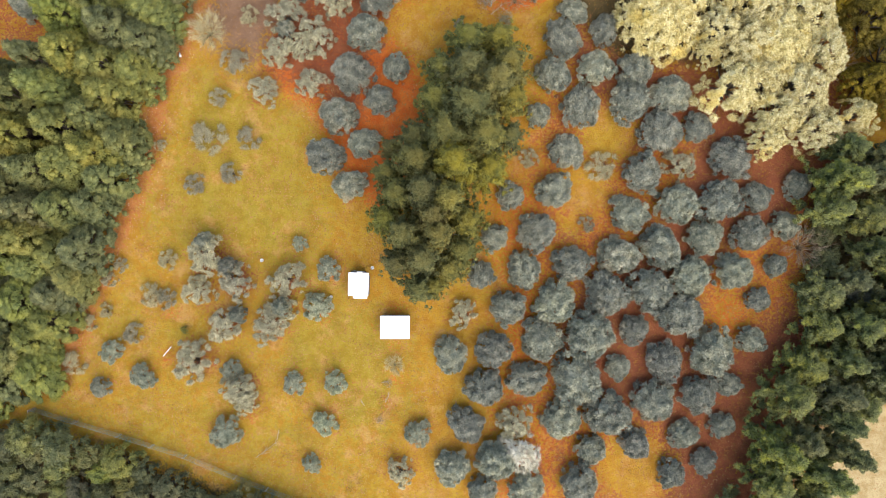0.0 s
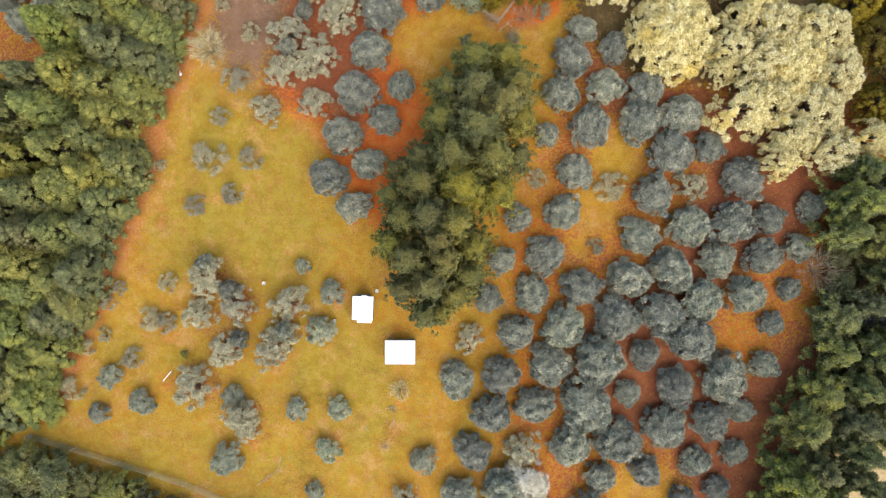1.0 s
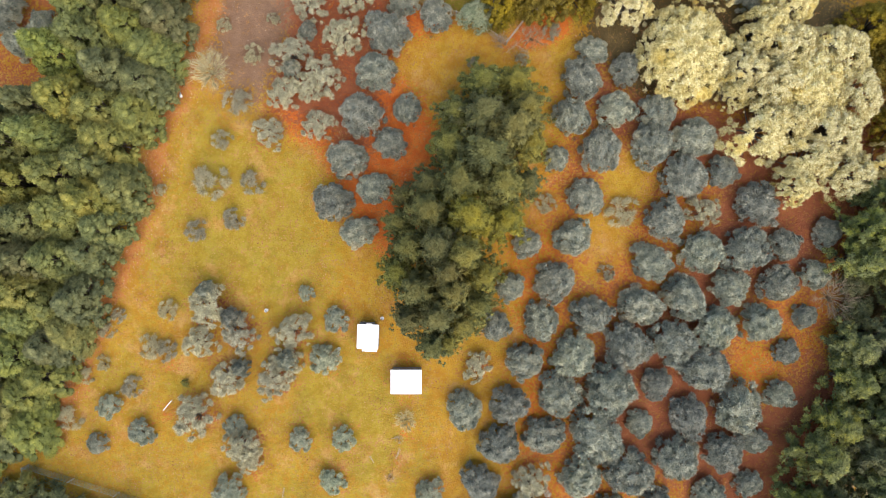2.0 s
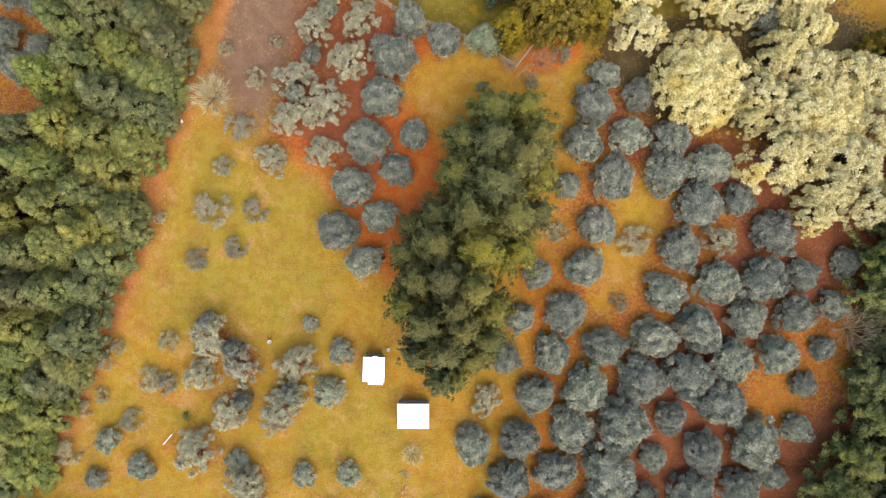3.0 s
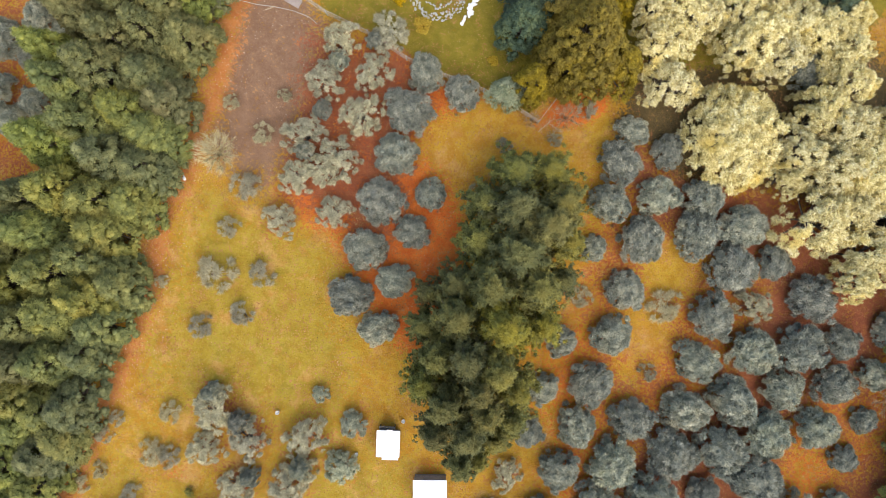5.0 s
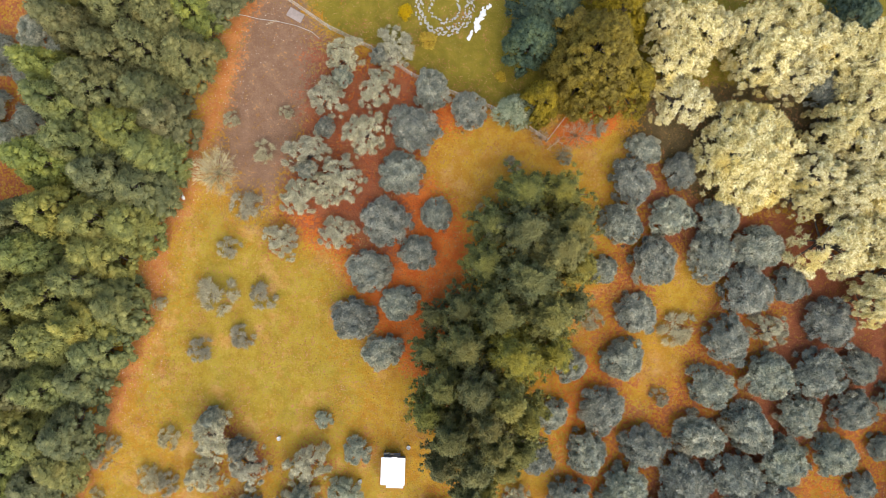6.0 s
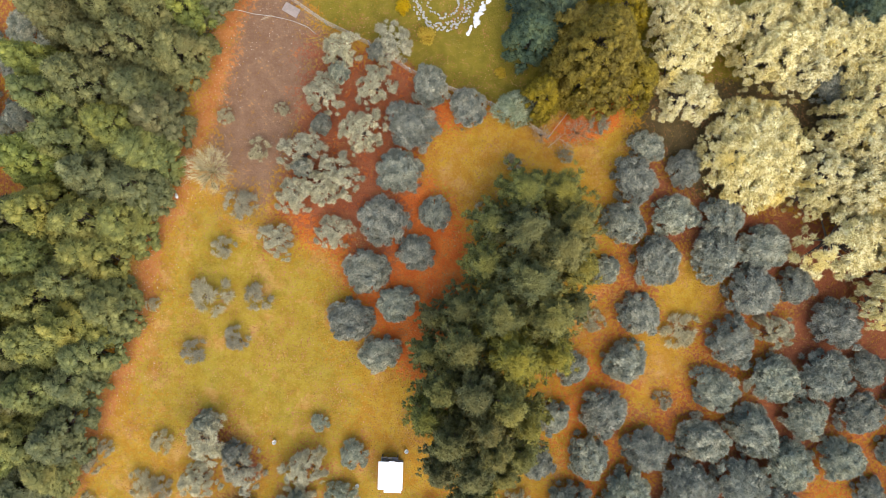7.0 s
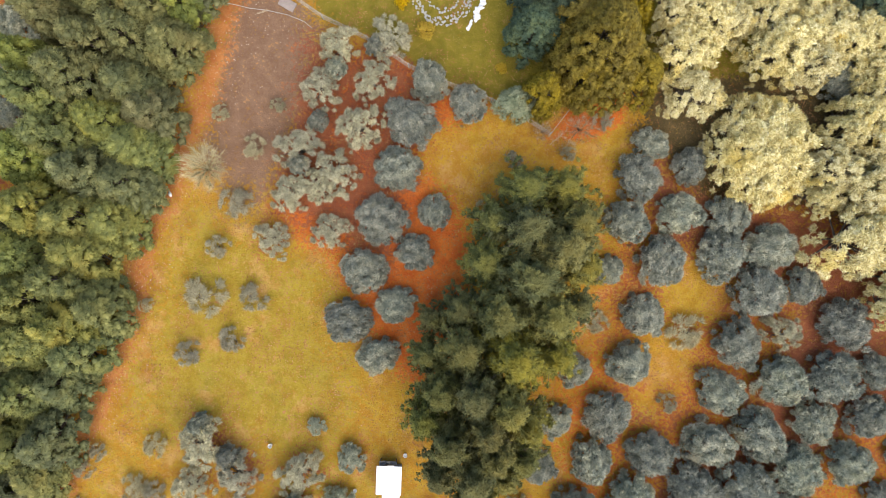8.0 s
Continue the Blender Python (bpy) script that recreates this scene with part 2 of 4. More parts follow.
def blades(rng, base, way, face, length, width, spread=0.35):
    """Leaf sprays: one pointed blade per base point, along way, its flat side turned about to face."""
    n = len(base)
    length = length * rng.uniform(0.6, 1.3, (n, 1))
    side = unit(np.cross(way, face + rng.normal(size=(n, 3)) * spread)) * (width * rng.uniform(0.6, 1.3, (n, 1)))
    verts = np.stack([base - side * 0.5, base + way * length, base + side * 0.5], 1).reshape(-1, 3)
    faces = np.arange(n * 3).reshape(n, 3)
    return verts, faces


def core_ball():
    bm = bmesh.new()
    bmesh.ops.create_icosphere(bm, subdivisions=1, radius=1.0)
    verts = np.array([v.co[:] for v in bm.verts])
    faces = np.array([[v.index for v in f.verts] for f in bm.faces])
    bm.free()
    return verts, faces


BALL = core_ball()


def tuft_cores(rng, centres, sizes, verts, faces):
    """Adds the closed, knobbly mass of twigs and leaves inside each tuft."""
    ball, tris = BALL
    knobs = 1 + rng.normal(0, 0.22, (len(centres), len(ball), 1))
    cores = (centres[:, None, :] + ball[None] * knobs * sizes[:, None, None] * np.array([1, 1, 0.9])).reshape(-1, 3)
    index = (tris[None] + (np.arange(len(centres)) * len(ball))[:, None, None]).reshape(-1, 3) + len(verts)
    return np.concatenate([verts, cores]), np.concatenate([faces, index])


def tufted_crown(seed, radius, low, high, tufts, tuft, count, length, width, peak=0.5, arms=0, close=0.3, uneven=0.08, core=0.75, rise=0.45, stray=0.3, heart=0.8, ragged=0.5, sweep=0.6, boughs=0):
    """A crown of leafy tufts over a rounded or pointed form, each a knobbly mass with blades that fan out from it.
    peak: 0.5 a dome, 1.3 a cone. arms: limbs that the tufts gather on, closely (close) or not. boughs: upswept
    boughs of uneven reach, as on a pine. heart: how full the dim inside is."""
    rng = np.random.default_rng(seed)
    tall = high - low
    k = (np.arange(tufts) + 0.5) / tufts
    s = np.clip(k ** 0.48 + rng.normal(0, 0.03, tufts), 0.02, 1)
    turn = np.arange(tufts) * 2.39996 + rng.normal(0, 0.12, tufts) + rng.uniform(0, 6.28)
    if arms:
        spoke = np.sort(rng.uniform(0, 1, arms) * 0.55 + np.arange(arms)) * (2 * math.pi / arms)
        limb = spoke[rng.integers(0, arms, tufts)] + rng.normal(0, 1, tufts) * close / np.maximum(s, 0.3)
        turn = np.where(s < 0.22, turn, limb)
    p2, p3, p5 = rng.uniform(0, 6.28, 3)
    rim = 1 + uneven * (np.sin(2 * turn + p2) + np.sin(3 * turn + p3) + 0.7 * np.sin(5 * turn + p5))
    reach = radius * (1 - 0.55 * tuft / radius) * s * rim
    shape = np.maximum(1 - s ** 2, 0.0) ** 0.5 if peak <= 0.5 else np.maximum(1 - s ** peak, 0.0)
    z = low + tuft * 0.5 + (tall - tuft * 1.2) * shape + rng.normal(0, tuft * ragged, tufts) * (0.4 + 0.6 * s)
    sizes = tuft * rng.uniform(0.7, 1.35, tufts)
    if boughs:
        bough = np.arange(tufts) % boughs
        level = (np.arange(boughs) + 0.5) / boughs
        far = radius * (1 - level) ** 0.7 * rng.uniform(0.6, 1.1, boughs) + 0.2
        out = np.clip(0.3 + 0.7 * (np.arange(tufts) // boughs + 1) / max(1, tufts // boughs) + rng.normal(0, 0.06, tufts), 0.2, 1.08)
        turn = (np.arange(boughs) * 2.39996 + rng.normal(0, 0.3, boughs))[bough] + rng.normal(0, 0.10, tufts) / out
        reach = far[bough] * out
        z = low + tall * level[bough] ** 0.85 - 0.2 * far[bough] + 0.4 * reach + rng.normal(0, tuft * 0.3, tufts)
        s = np.clip(reach / radius, 0.05, 1)
        sizes = sizes * (1.25 - 0.5 * out)
    centres = np.stack([np.cos(turn) * reach, np.sin(turn) * reach, z], 1)
    axes = unit(np.stack([np.cos(turn) * s, np.sin(turn) * s, 1.15 - s], 1))
    pick = rng.choice(tufts, count, p=sizes ** 2 / (sizes ** 2).sum())
    d = unit(unit(rng.normal(size=(count, 3))) + axes[pick] * 0.75)
    base = centres[pick] + d * sizes[pick, None] * rng.uniform(0.6, 1.0, (count, 1))
    fan = d - axes[pick] * (d * axes[pick]).sum(1, keepdims=True)
    outward = np.stack([np.cos(turn), np.sin(turn), np.zeros(tufts)], 1)[pick] * s[pick, None]
    way = unit(unit(fan) * 0.55 + outward * sweep + d * rise + rng.normal(size=(count, 3)) * stray)
    verts, faces = blades(rng, base, way, unit(d + axes[pick] * 0.5), length, width, 0.22)
    verts, faces = tuft_cores(rng, centres, sizes * core, verts, faces)
    if heart:
        inner = s < 0.9
        verts, faces = tuft_cores(rng, centres[inner] * np.array([0.82, 0.82, 1.0]) - np.array([0, 0, tuft * 0.9]), sizes[inner] * heart, verts, faces)
    return verts, faces, centres


def branchy_trunk(seed, height, thick, tips, lean=0.3):
    """A tapered trunk that parts into limbs that reach the tufts."""
    rng = random.Random(seed)
    verts, faces = [], []
    fork = Vector((rng.uniform(-lean, lean), rng.uniform(-lean, lean), height))
    half = fork * 0.5 + Vector((rng.uniform(-lean, lean) * 0.4, rng.uniform(-lean, lean) * 0.4, 0))
    tube(verts, faces, [(0, 0, -0.15), (0, 0, 0.12), half, fork], [thick * 1.5, thick * 1.1, thick * 0.85, thick * 0.7], 7)
    for tip in tips:
        tip = Vector(tip)
        bend = fork.lerp(tip, 0.5) + Vector((rng.uniform(-0.2, 0.2), rng.uniform(-0.2, 0.2), -0.1 * (tip - fork).length))
        tube(verts, faces, [fork - Vector((0, 0, thick * 0.4)), bend, tip], [thick * 0.5, thick * 0.32, thick * 0.08], 5)
    return verts, faces


def straight_trunk(height, thick, tips):
    """A pine's mast, with a bough to every few tufts."""
    verts, faces = [], []
    tube(verts, faces, [(0, 0, -0.2), (0, 0, 0.3), (0.05, 0.03, height * 0.5), (0, 0, height * 0.94)], [thick * 1.4, thick, thick * 0.7, 0.03], 8)
    for tip in tips:
        tip = Vector(tip)
        a = Vector((0, 0, max(0.5, tip.z - 0.35 * math.hypot(tip.x, tip.y))))
        tube(verts, faces, [a, a.lerp(tip, 0.5) + Vector((0, 0, 0.1)), tip], [thick * 0.25, thick * 0.16, 0.015], 4)
    return verts, faces


# ---------------------------------------------------------------- plant kinds: meshes made once, shared by alike plants
KINDS = {}


def kind_of(name, seeds, make):
    """Keeps the crown and trunk meshes of a kind of plant, one pair for each seed."""
    pairs = []
    for seed in seeds:
        pair = []
        for part_name, verts, faces, material in make(seed):
            me = bpy.data.meshes.new(name + "_" + part_name)
            me.from_pydata(verts.tolist() if isinstance(verts, np.ndarray) else [tuple(v) for v in verts], [], faces.tolist() if isinstance(faces, np.ndarray) else faces)
            me.materials.append(material)
            me.shade_smooth()
            pair.append((part_name, me))
        pairs.append(pair)
    KINDS[name] = pairs


def leafy_kind(material, radius, low, high, tufts, tuft, count, length, width, thick, **more):
    def make(seed):
        verts, faces, centres = tufted_crown(seed, radius, low, high, tufts, tuft, count, length, width, **more)
        tv, tf = branchy_trunk(seed, low * 0.9 + 0.1, thick, centres[::4])
        return (("trunk", tv, tf, M_BARK), ("crown", verts, faces, material))
    return make


def pine_kind(material, radius, low, high, tufts, tuft, count, length, width, thick, **more):
    def make(seed):
        verts, faces, centres = tufted_crown(seed, radius, low, high, tufts, tuft, count, length, width, **more)
        tv, tf = straight_trunk(high, thick, centres[::3])
        return (("trunk", tv, tf, M_BARK), ("crown", verts, faces, material))
    return make


def bare_kind(material, radius, height, stems, forks, thick):
    """A leafless bush: stems from the base, each with side twigs."""
    def make(seed):
        rng = random.Random(seed)
        verts, faces, tv, tf = [], [], [], []
        for i in range(stems):
            turn, reach = i * 2.4 + rng.uniform(-0.3, 0.3), radius * rng.uniform(0.3, 1.0)
            tip = Vector((math.cos(turn) * reach, math.sin(turn) * reach, height * rng.uniform(0.5, 1.0)))
            mid = tip * 0.5 + Vector((rng.uniform(-0.1, 0.1), rng.uniform(-0.1, 0.1), 0.15 * height))
            tube(tv, tf, [(0, 0, -0.05), mid, tip], [thick, thick * 0.7, thick * 0.3], 4)
            for _ in range(forks):
                s = rng.uniform(0.3, 0.95)
                root = mid.lerp(tip, s)
                end = root + (tip.normalized() + Vector((rng.uniform(-1, 1), rng.uniform(-1, 1), rng.uniform(-0.3, 0.8)))) * radius * 0.22
                tube(verts, faces, [root, end], [thick * 0.5, thick * 0.2], 3)
        return (("stem_clump", tv, tf, material), ("twig_work", verts, faces, material))
    return make


kind_of("olive", range(10, 18), leafy_kind(M_OLIVE, 2.05, 0.35, 2.4, 92, 0.31, 12500, 0.23, 0.07, 0.13, uneven=0.075, stray=0.36, core=0.6, heart=0.75, rise=0.55, ragged=1.2))
kind_of("young_olive", range(110, 114), leafy_kind(M_YOUNG, 2.0, 0.3, 2.4, 80, 0.28, 8500, 0.30, 0.06, 0.12, arms=12, close=0.12, uneven=0.09, stray=0.38, core=0.45, heart=0.6, rise=0.55, ragged=1.1))
kind_of("pale_olive", range(20, 26), leafy_kind(M_PALE, 2.1, 0.3, 2.2, 78, 0.21, 9000, 0.31, 0.048, 0.12, arms=11, close=0.09, uneven=0.13, core=0.35, heart=0.5, rise=0.5, stray=0.4, ragged=1.0, sweep=0.9))
kind_of("shrub", range(30, 34), leafy_kind(M_SHRUB, 1.1, 0.1, 0.8, 34, 0.16, 2200, 0.28, 0.04, 0.05, arms=9, close=0.14, core=0.3, heart=0.3, rise=0.6, stray=0.36, sweep=1.0))
kind_of("big_yellow_tree", range(45, 46), leafy_kind(M_YELLOW, 4.3, 0.6, 4.6, 430, 0.29, 38000, 0.23, 0.08, 0.25, uneven=0.03, rise=0.45, stray=0.6, core=0.55, heart=0.8, ragged=1.2))
kind_of("yellow_tree", range(40, 45), leafy_kind(M_YELLOW, 2.8, 0.8, 4.8, 130, 0.28, 13000, 0.23, 0.08, 0.2, arms=10, close=0.14, uneven=0.12, rise=0.45, stray=0.6, core=0.55, ragged=1.4, heart=0.4))
kind_of("dark_pine", range(50, 55), pine_kind(M_PINE, 2.6, 2.5, 10.0, 320, 0.27, 14500, 0.22, 0.07, 0.22, boughs=50, core=0.75, stray=0.4, heart=0.5))
kind_of("olive_pine", range(55, 59), pine_kind(M_PINE_OLIVE, 2.6, 2.5, 10.0, 320, 0.27, 14500, 0.22, 0.07, 0.2, boughs=50, core=0.75, stray=0.4, heart=0.5))
kind_of("forest_tree", range(60, 66), leafy_kind(M_FOREST, 2.8, 1.2, 9.0, 220, 0.37, 12500, 0.19, 0.085, 0.2, peak=1.3, arms=11, close=0.25, uneven=0.08, core=0.85, stray=0.4, ragged=0.8))
kind_of("wood_pine", range(70, 74), pine_kind(M_DARK, 2.6, 0.8, 8.0, 240, 0.34, 11000, 0.21, 0.085, 0.18, boughs=40, core=0.8, stray=0.4, heart=0.6))
kind_of("teal_tree", range(80, 82), leafy_kind(M_TEAL, 2.8, 0.8, 7.0, 170, 0.34, 9000, 0.2, 0.08, 0.18, peak=1.6, uneven=0.06, core=0.8, ragged=0.8))
kind_of("russet_tree", range(84, 87), leafy_kind(M_RUSSET, 3.0, 1.0, 8.0, 170, 0.34, 10000, 0.2, 0.08, 0.2, peak=1.6, arms=10, close=0.3, core=0.8, ragged=0.8))
kind_of("big_russet_tree", range(83, 84), leafy_kind(M_RUSSET, 5.3, 1.4, 9.5, 480, 0.36, 30000, 0.2, 0.075, 0.3, peak=1.7, arms=15, close=0.16, uneven=0.07, core=0.8, ragged=0.9))
kind_of("sage_bush", range(88, 90), leafy_kind(M_SAGE, 1.5, 0.3, 2.6, 60, 0.28, 4200, 0.28, 0.065, 0.1, core=0.5))
kind_of("thicket", range(90, 94), leafy_kind(M_THICKET, 2.0, 0.3, 3.0, 70, 0.34, 4200, 0.24, 0.07, 0.1, arms=6, close=0.25, uneven=0.12, core=0.6, stray=0.5, ragged=0.9))
kind_of("white_bush", range(95, 96), leafy_kind(M_WHITE, 1.7, 0.3, 1.9, 46, 0.24, 3600, 0.40, 0.075, 0.08, arms=8, close=0.16, core=0.3, heart=0.0, rise=0.7, stray=0.4))
kind_of("golden_bush", range(96, 97), leafy_kind(M_GOLD, 0.8, 0.1, 0.9, 22, 0.22, 900, 0.18, 0.06, 0.04, core=0.5))
kind_of("dry_bush", range(99, 100), bare_kind(M_DRY, 2.0, 1.5, 60, 26, 0.02))
kind_of("bare_bush", range(97, 99), bare_kind(M_TWIG, 1.8, 1.5, 44, 14, 0.018))


def plant(kind, x, y, size, name, label, category, group="", tall=None, variant=None):
    """Sets one plant on the ground; size scales its width, tall its height."""
    rng = random.Random(round(x * 91) * 7919 + round(y * 57))
    pairs = KINDS[kind]
    pair = pairs[rng.randrange(len(pairs)) if variant is None else variant]
    tall = size * rng.uniform(0.92, 1.1) if tall is None else tall
    wide = rng.uniform(0.93, 1.07)
    m = pose(x, y, 0, 0, 0, rng.uniform(0, 360)) @ Matrix.Diagonal((size * wide, size / wide, tall, 1))
    ob = thing(name, m, label, category, group)
    for part_name, me in pair:
        new(part_name, me).parent = ob
    return ob


# ---------------------------------------------------------------- ground
WEST_EDGE = [(-20.5, 46.0), (-20.6, 37.5), (-21.7, 33.6), (-23.9, 31.0), (-24.2, 27.2), (-26.2, 24.0), (-27.0, 19.5), (-29.2, 16.5), (-29.8, 11.0),
             (-32.0, 6.0), (-33.4, 0.4), (-36.0, -3.6), (-38.2, -9.5), (-40.5, -14.4)]
EAST_EDGE = [(39.0, 11.0), (36.2, 4.3), (36.2, -2.9), (35.0, -6.2), (33.9, -10.6), (31.6, -15.1), (29.4, -19.0), (27.8, -26.0)]
STRIP = [(-22.5, 40.0), (-24.2, 36.0), (-25.0, 32.0), (-25.8, 28.7), (-27.7, 25.7), (-28.7, 21.6), (-30.5, 18.0), (-31.2, 15.0), (-31.8, 11.0),
         (-33.2, 7.0), (-34.8, 3.0), (-36.4, -0.6), (-38.2, -5.0), (-40.0, -9.8), (-41.8, -14.1)]
MAUVE = [(-24.4, 42.0), (-18.0, 41.0), (-15.6, 36.3), (-14.2, 32.8), (-15.8, 28.7), (-18.2, 22.5), (-21.8, 20.2), (-25.2, 23.0), (-26.2, 26.5), (-25.8, 31.2), (-25.0, 35.5)]
RED_EARTH = [(-15.5, 34.3), (-7.9, 33.3), (-3.8, 30.2), (-0.3, 29.2), (-2.3, 27.7), (-5.9, 27.1), (-6.9, 23.6), (-4.3, 21.1), (-2.3, 17.5), (-2.3, 13.5),
             (-2.4, 8.4), (-4.3, 5.4), (-6.9, 4.3), (-9.0, 6.0), (-11.9, 10.4), (-14.5, 16.0), (-17.0, 17.0), (-20.1, 20.0), (-18.6, 26.1)]
GROVE_SOIL = [(4.4, -11.6), (5.2, -4.4), (4.0, 1.7), (4.8, 6.5), (7.8, 8.9), (10.0, 19.8), (13.5, 26.0), (17.0, 30.7), (27.8, 30.7), (41.5, 11.3),
              (40.5, 1.7), (39.5, -6.7), (37.0, -15.2), (33.0, -40.0), (3.0, -40.0)]
# dense grove: soil colour darkened for the shade between crowns
DARK_GROVE = [(11.0, -8.0), (15.0, -1.5), (22.0, 3.0), (25.5, 12.0), (14.0, 14.5), (12.5, 22.0), (18.0, 32.0), (40.0, 26.0), (45.0, 10.0), (38.0, 4.5), (35.5, 0.0),
              (32.0, 0.5), (27.5, -3.0), (27.5, -9.0), (31.5, -8.5), (36.0, -4.5), (40.0, -8.0), (38.0, -20.0), (31.0, -40.0), (22.5, -40.0), (22.0, -19.0), (16.0, -18.5)]
DARK_NORTH = [(-17.0, 35.0), (-8.0, 33.6), (-4.0, 30.6), (-6.0, 27.5), (-7.5, 24.0), (-7.6, 19.0), (-9.5, 13.5), (-12.0, 13.5), (-14.0, 17.0), (-19.5, 19.5), (-18.0, 27.0)]
CLEARINGS = [(17.2, 12.6, 3.7), (14.5, 6.8, 3.6), (29.8, -6.7, 3.0), (19.8, -23.0, 4.2), (13.2, 2.9, 1.8), (37.9, -3.1, 1.8), (6.6, -18.8, 2.4), (13.2, -24.2, 1.8)]
LAWN = [(-19.1, 41.9), (-15.3, 36.8), (-11.5, 35.0), (-7.9, 33.0), (-5.4, 31.2), (-0.3, 29.4), (4.0, 27.4), (6.8, 29.2), (13.9, 31.2), (26.5, 31.7), (29.5, 29.6),
        (34.6, 33.7), (60.0, 60.0), (-19.1, 60.0)]
SAND = [(36.8, -23.5), (39.2, -20.0), (43.5, -15.6), (70.0, -14.5), (70.0, -60.0), (39.0, -60.0)]
SOUTH_WOOD = [(-43.6, -17.6), (-34.8, -19.9), (-27.8, -22.1), (-22.4, -24.3), (-15.7, -26.8), (-9.1, -29.6), (-5.0, -60.0), (-80.0, -60.0), (-80.0, -17.0)]
WEST_GAP = [(-70.0, 16.0), (-42.0, 16.0), (-36.0, 28.0), (-35.5, 50.0), (-70.0, 50.0)]
# where shade among the cream-yellow trees is painted into the ground colour
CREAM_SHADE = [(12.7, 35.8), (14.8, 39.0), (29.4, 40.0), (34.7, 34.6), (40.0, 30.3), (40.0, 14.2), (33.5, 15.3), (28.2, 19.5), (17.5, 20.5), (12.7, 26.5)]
BARE_PATCHES = [(-5.4, -13.3, 1.1), (-5.2, -6.1, 1.2), (-5.6, -9.9, 0.8), (-7.9, -7.5, 0.6), (-3.6, -4.6, 1.0), (-29.9, -11.2, 1.2), (-29.5, -6.5, 1.0), (-21.0, -17.5, 0.9), (-6.4, -16.3, 0.8)]
GREENER = [(-29.0, 20.0), (-20.0, 19.0), (-14.5, 14.0), (-12.5, 7.0), (-13.0, 0.0), (-9.0, -5.0), (-4.5, -9.5), (-4.0, -17.0), (-9.0, -21.0), (-18.0, -14.5), (-21.0, -2.0), (-31.0, -1.0), (-32.5, 5.0)]


def inside(px, py, shape):
    """Signed distance to a closed outline, positive within."""
    dist = np.full(px.shape, 1e9)
    odd = np.zeros(px.shape, bool)
    for (ax, ay), (bx, by) in zip(shape, shape[1:] + shape[:1]):
        s = np.clip(((px - ax) * (bx - ax) + (py - ay) * (by - ay)) / ((bx - ax) ** 2 + (by - ay) ** 2), 0, 1)
        dist = np.minimum(dist, np.hypot(px - ax - s * (bx - ax), py - ay - s * (by - ay)))
        if ay != by:
            odd ^= ((ay > py) != (by > py)) & (px < (bx - ax) * (py - ay) / (by - ay) + ax)
    return np.where(odd, dist, -dist)


def along(px, py, line):
    """Distance to an open line."""
    dist = np.full(px.shape, 1e9)
    for (ax, ay), (bx, by) in zip(line, line[1:]):
        s = np.clip(((px - ax) * (bx - ax) + (py - ay) * (by - ay)) / ((bx - ax) ** 2 + (by - ay) ** 2), 0, 1)
        dist = np.minimum(dist, np.hypot(px - ax - s * (bx - ax), py - ay - s * (by - ay)))
    return dist


def soft(d, width):
    return np.clip(d / width * 0.5 + 0.5, 0, 1)


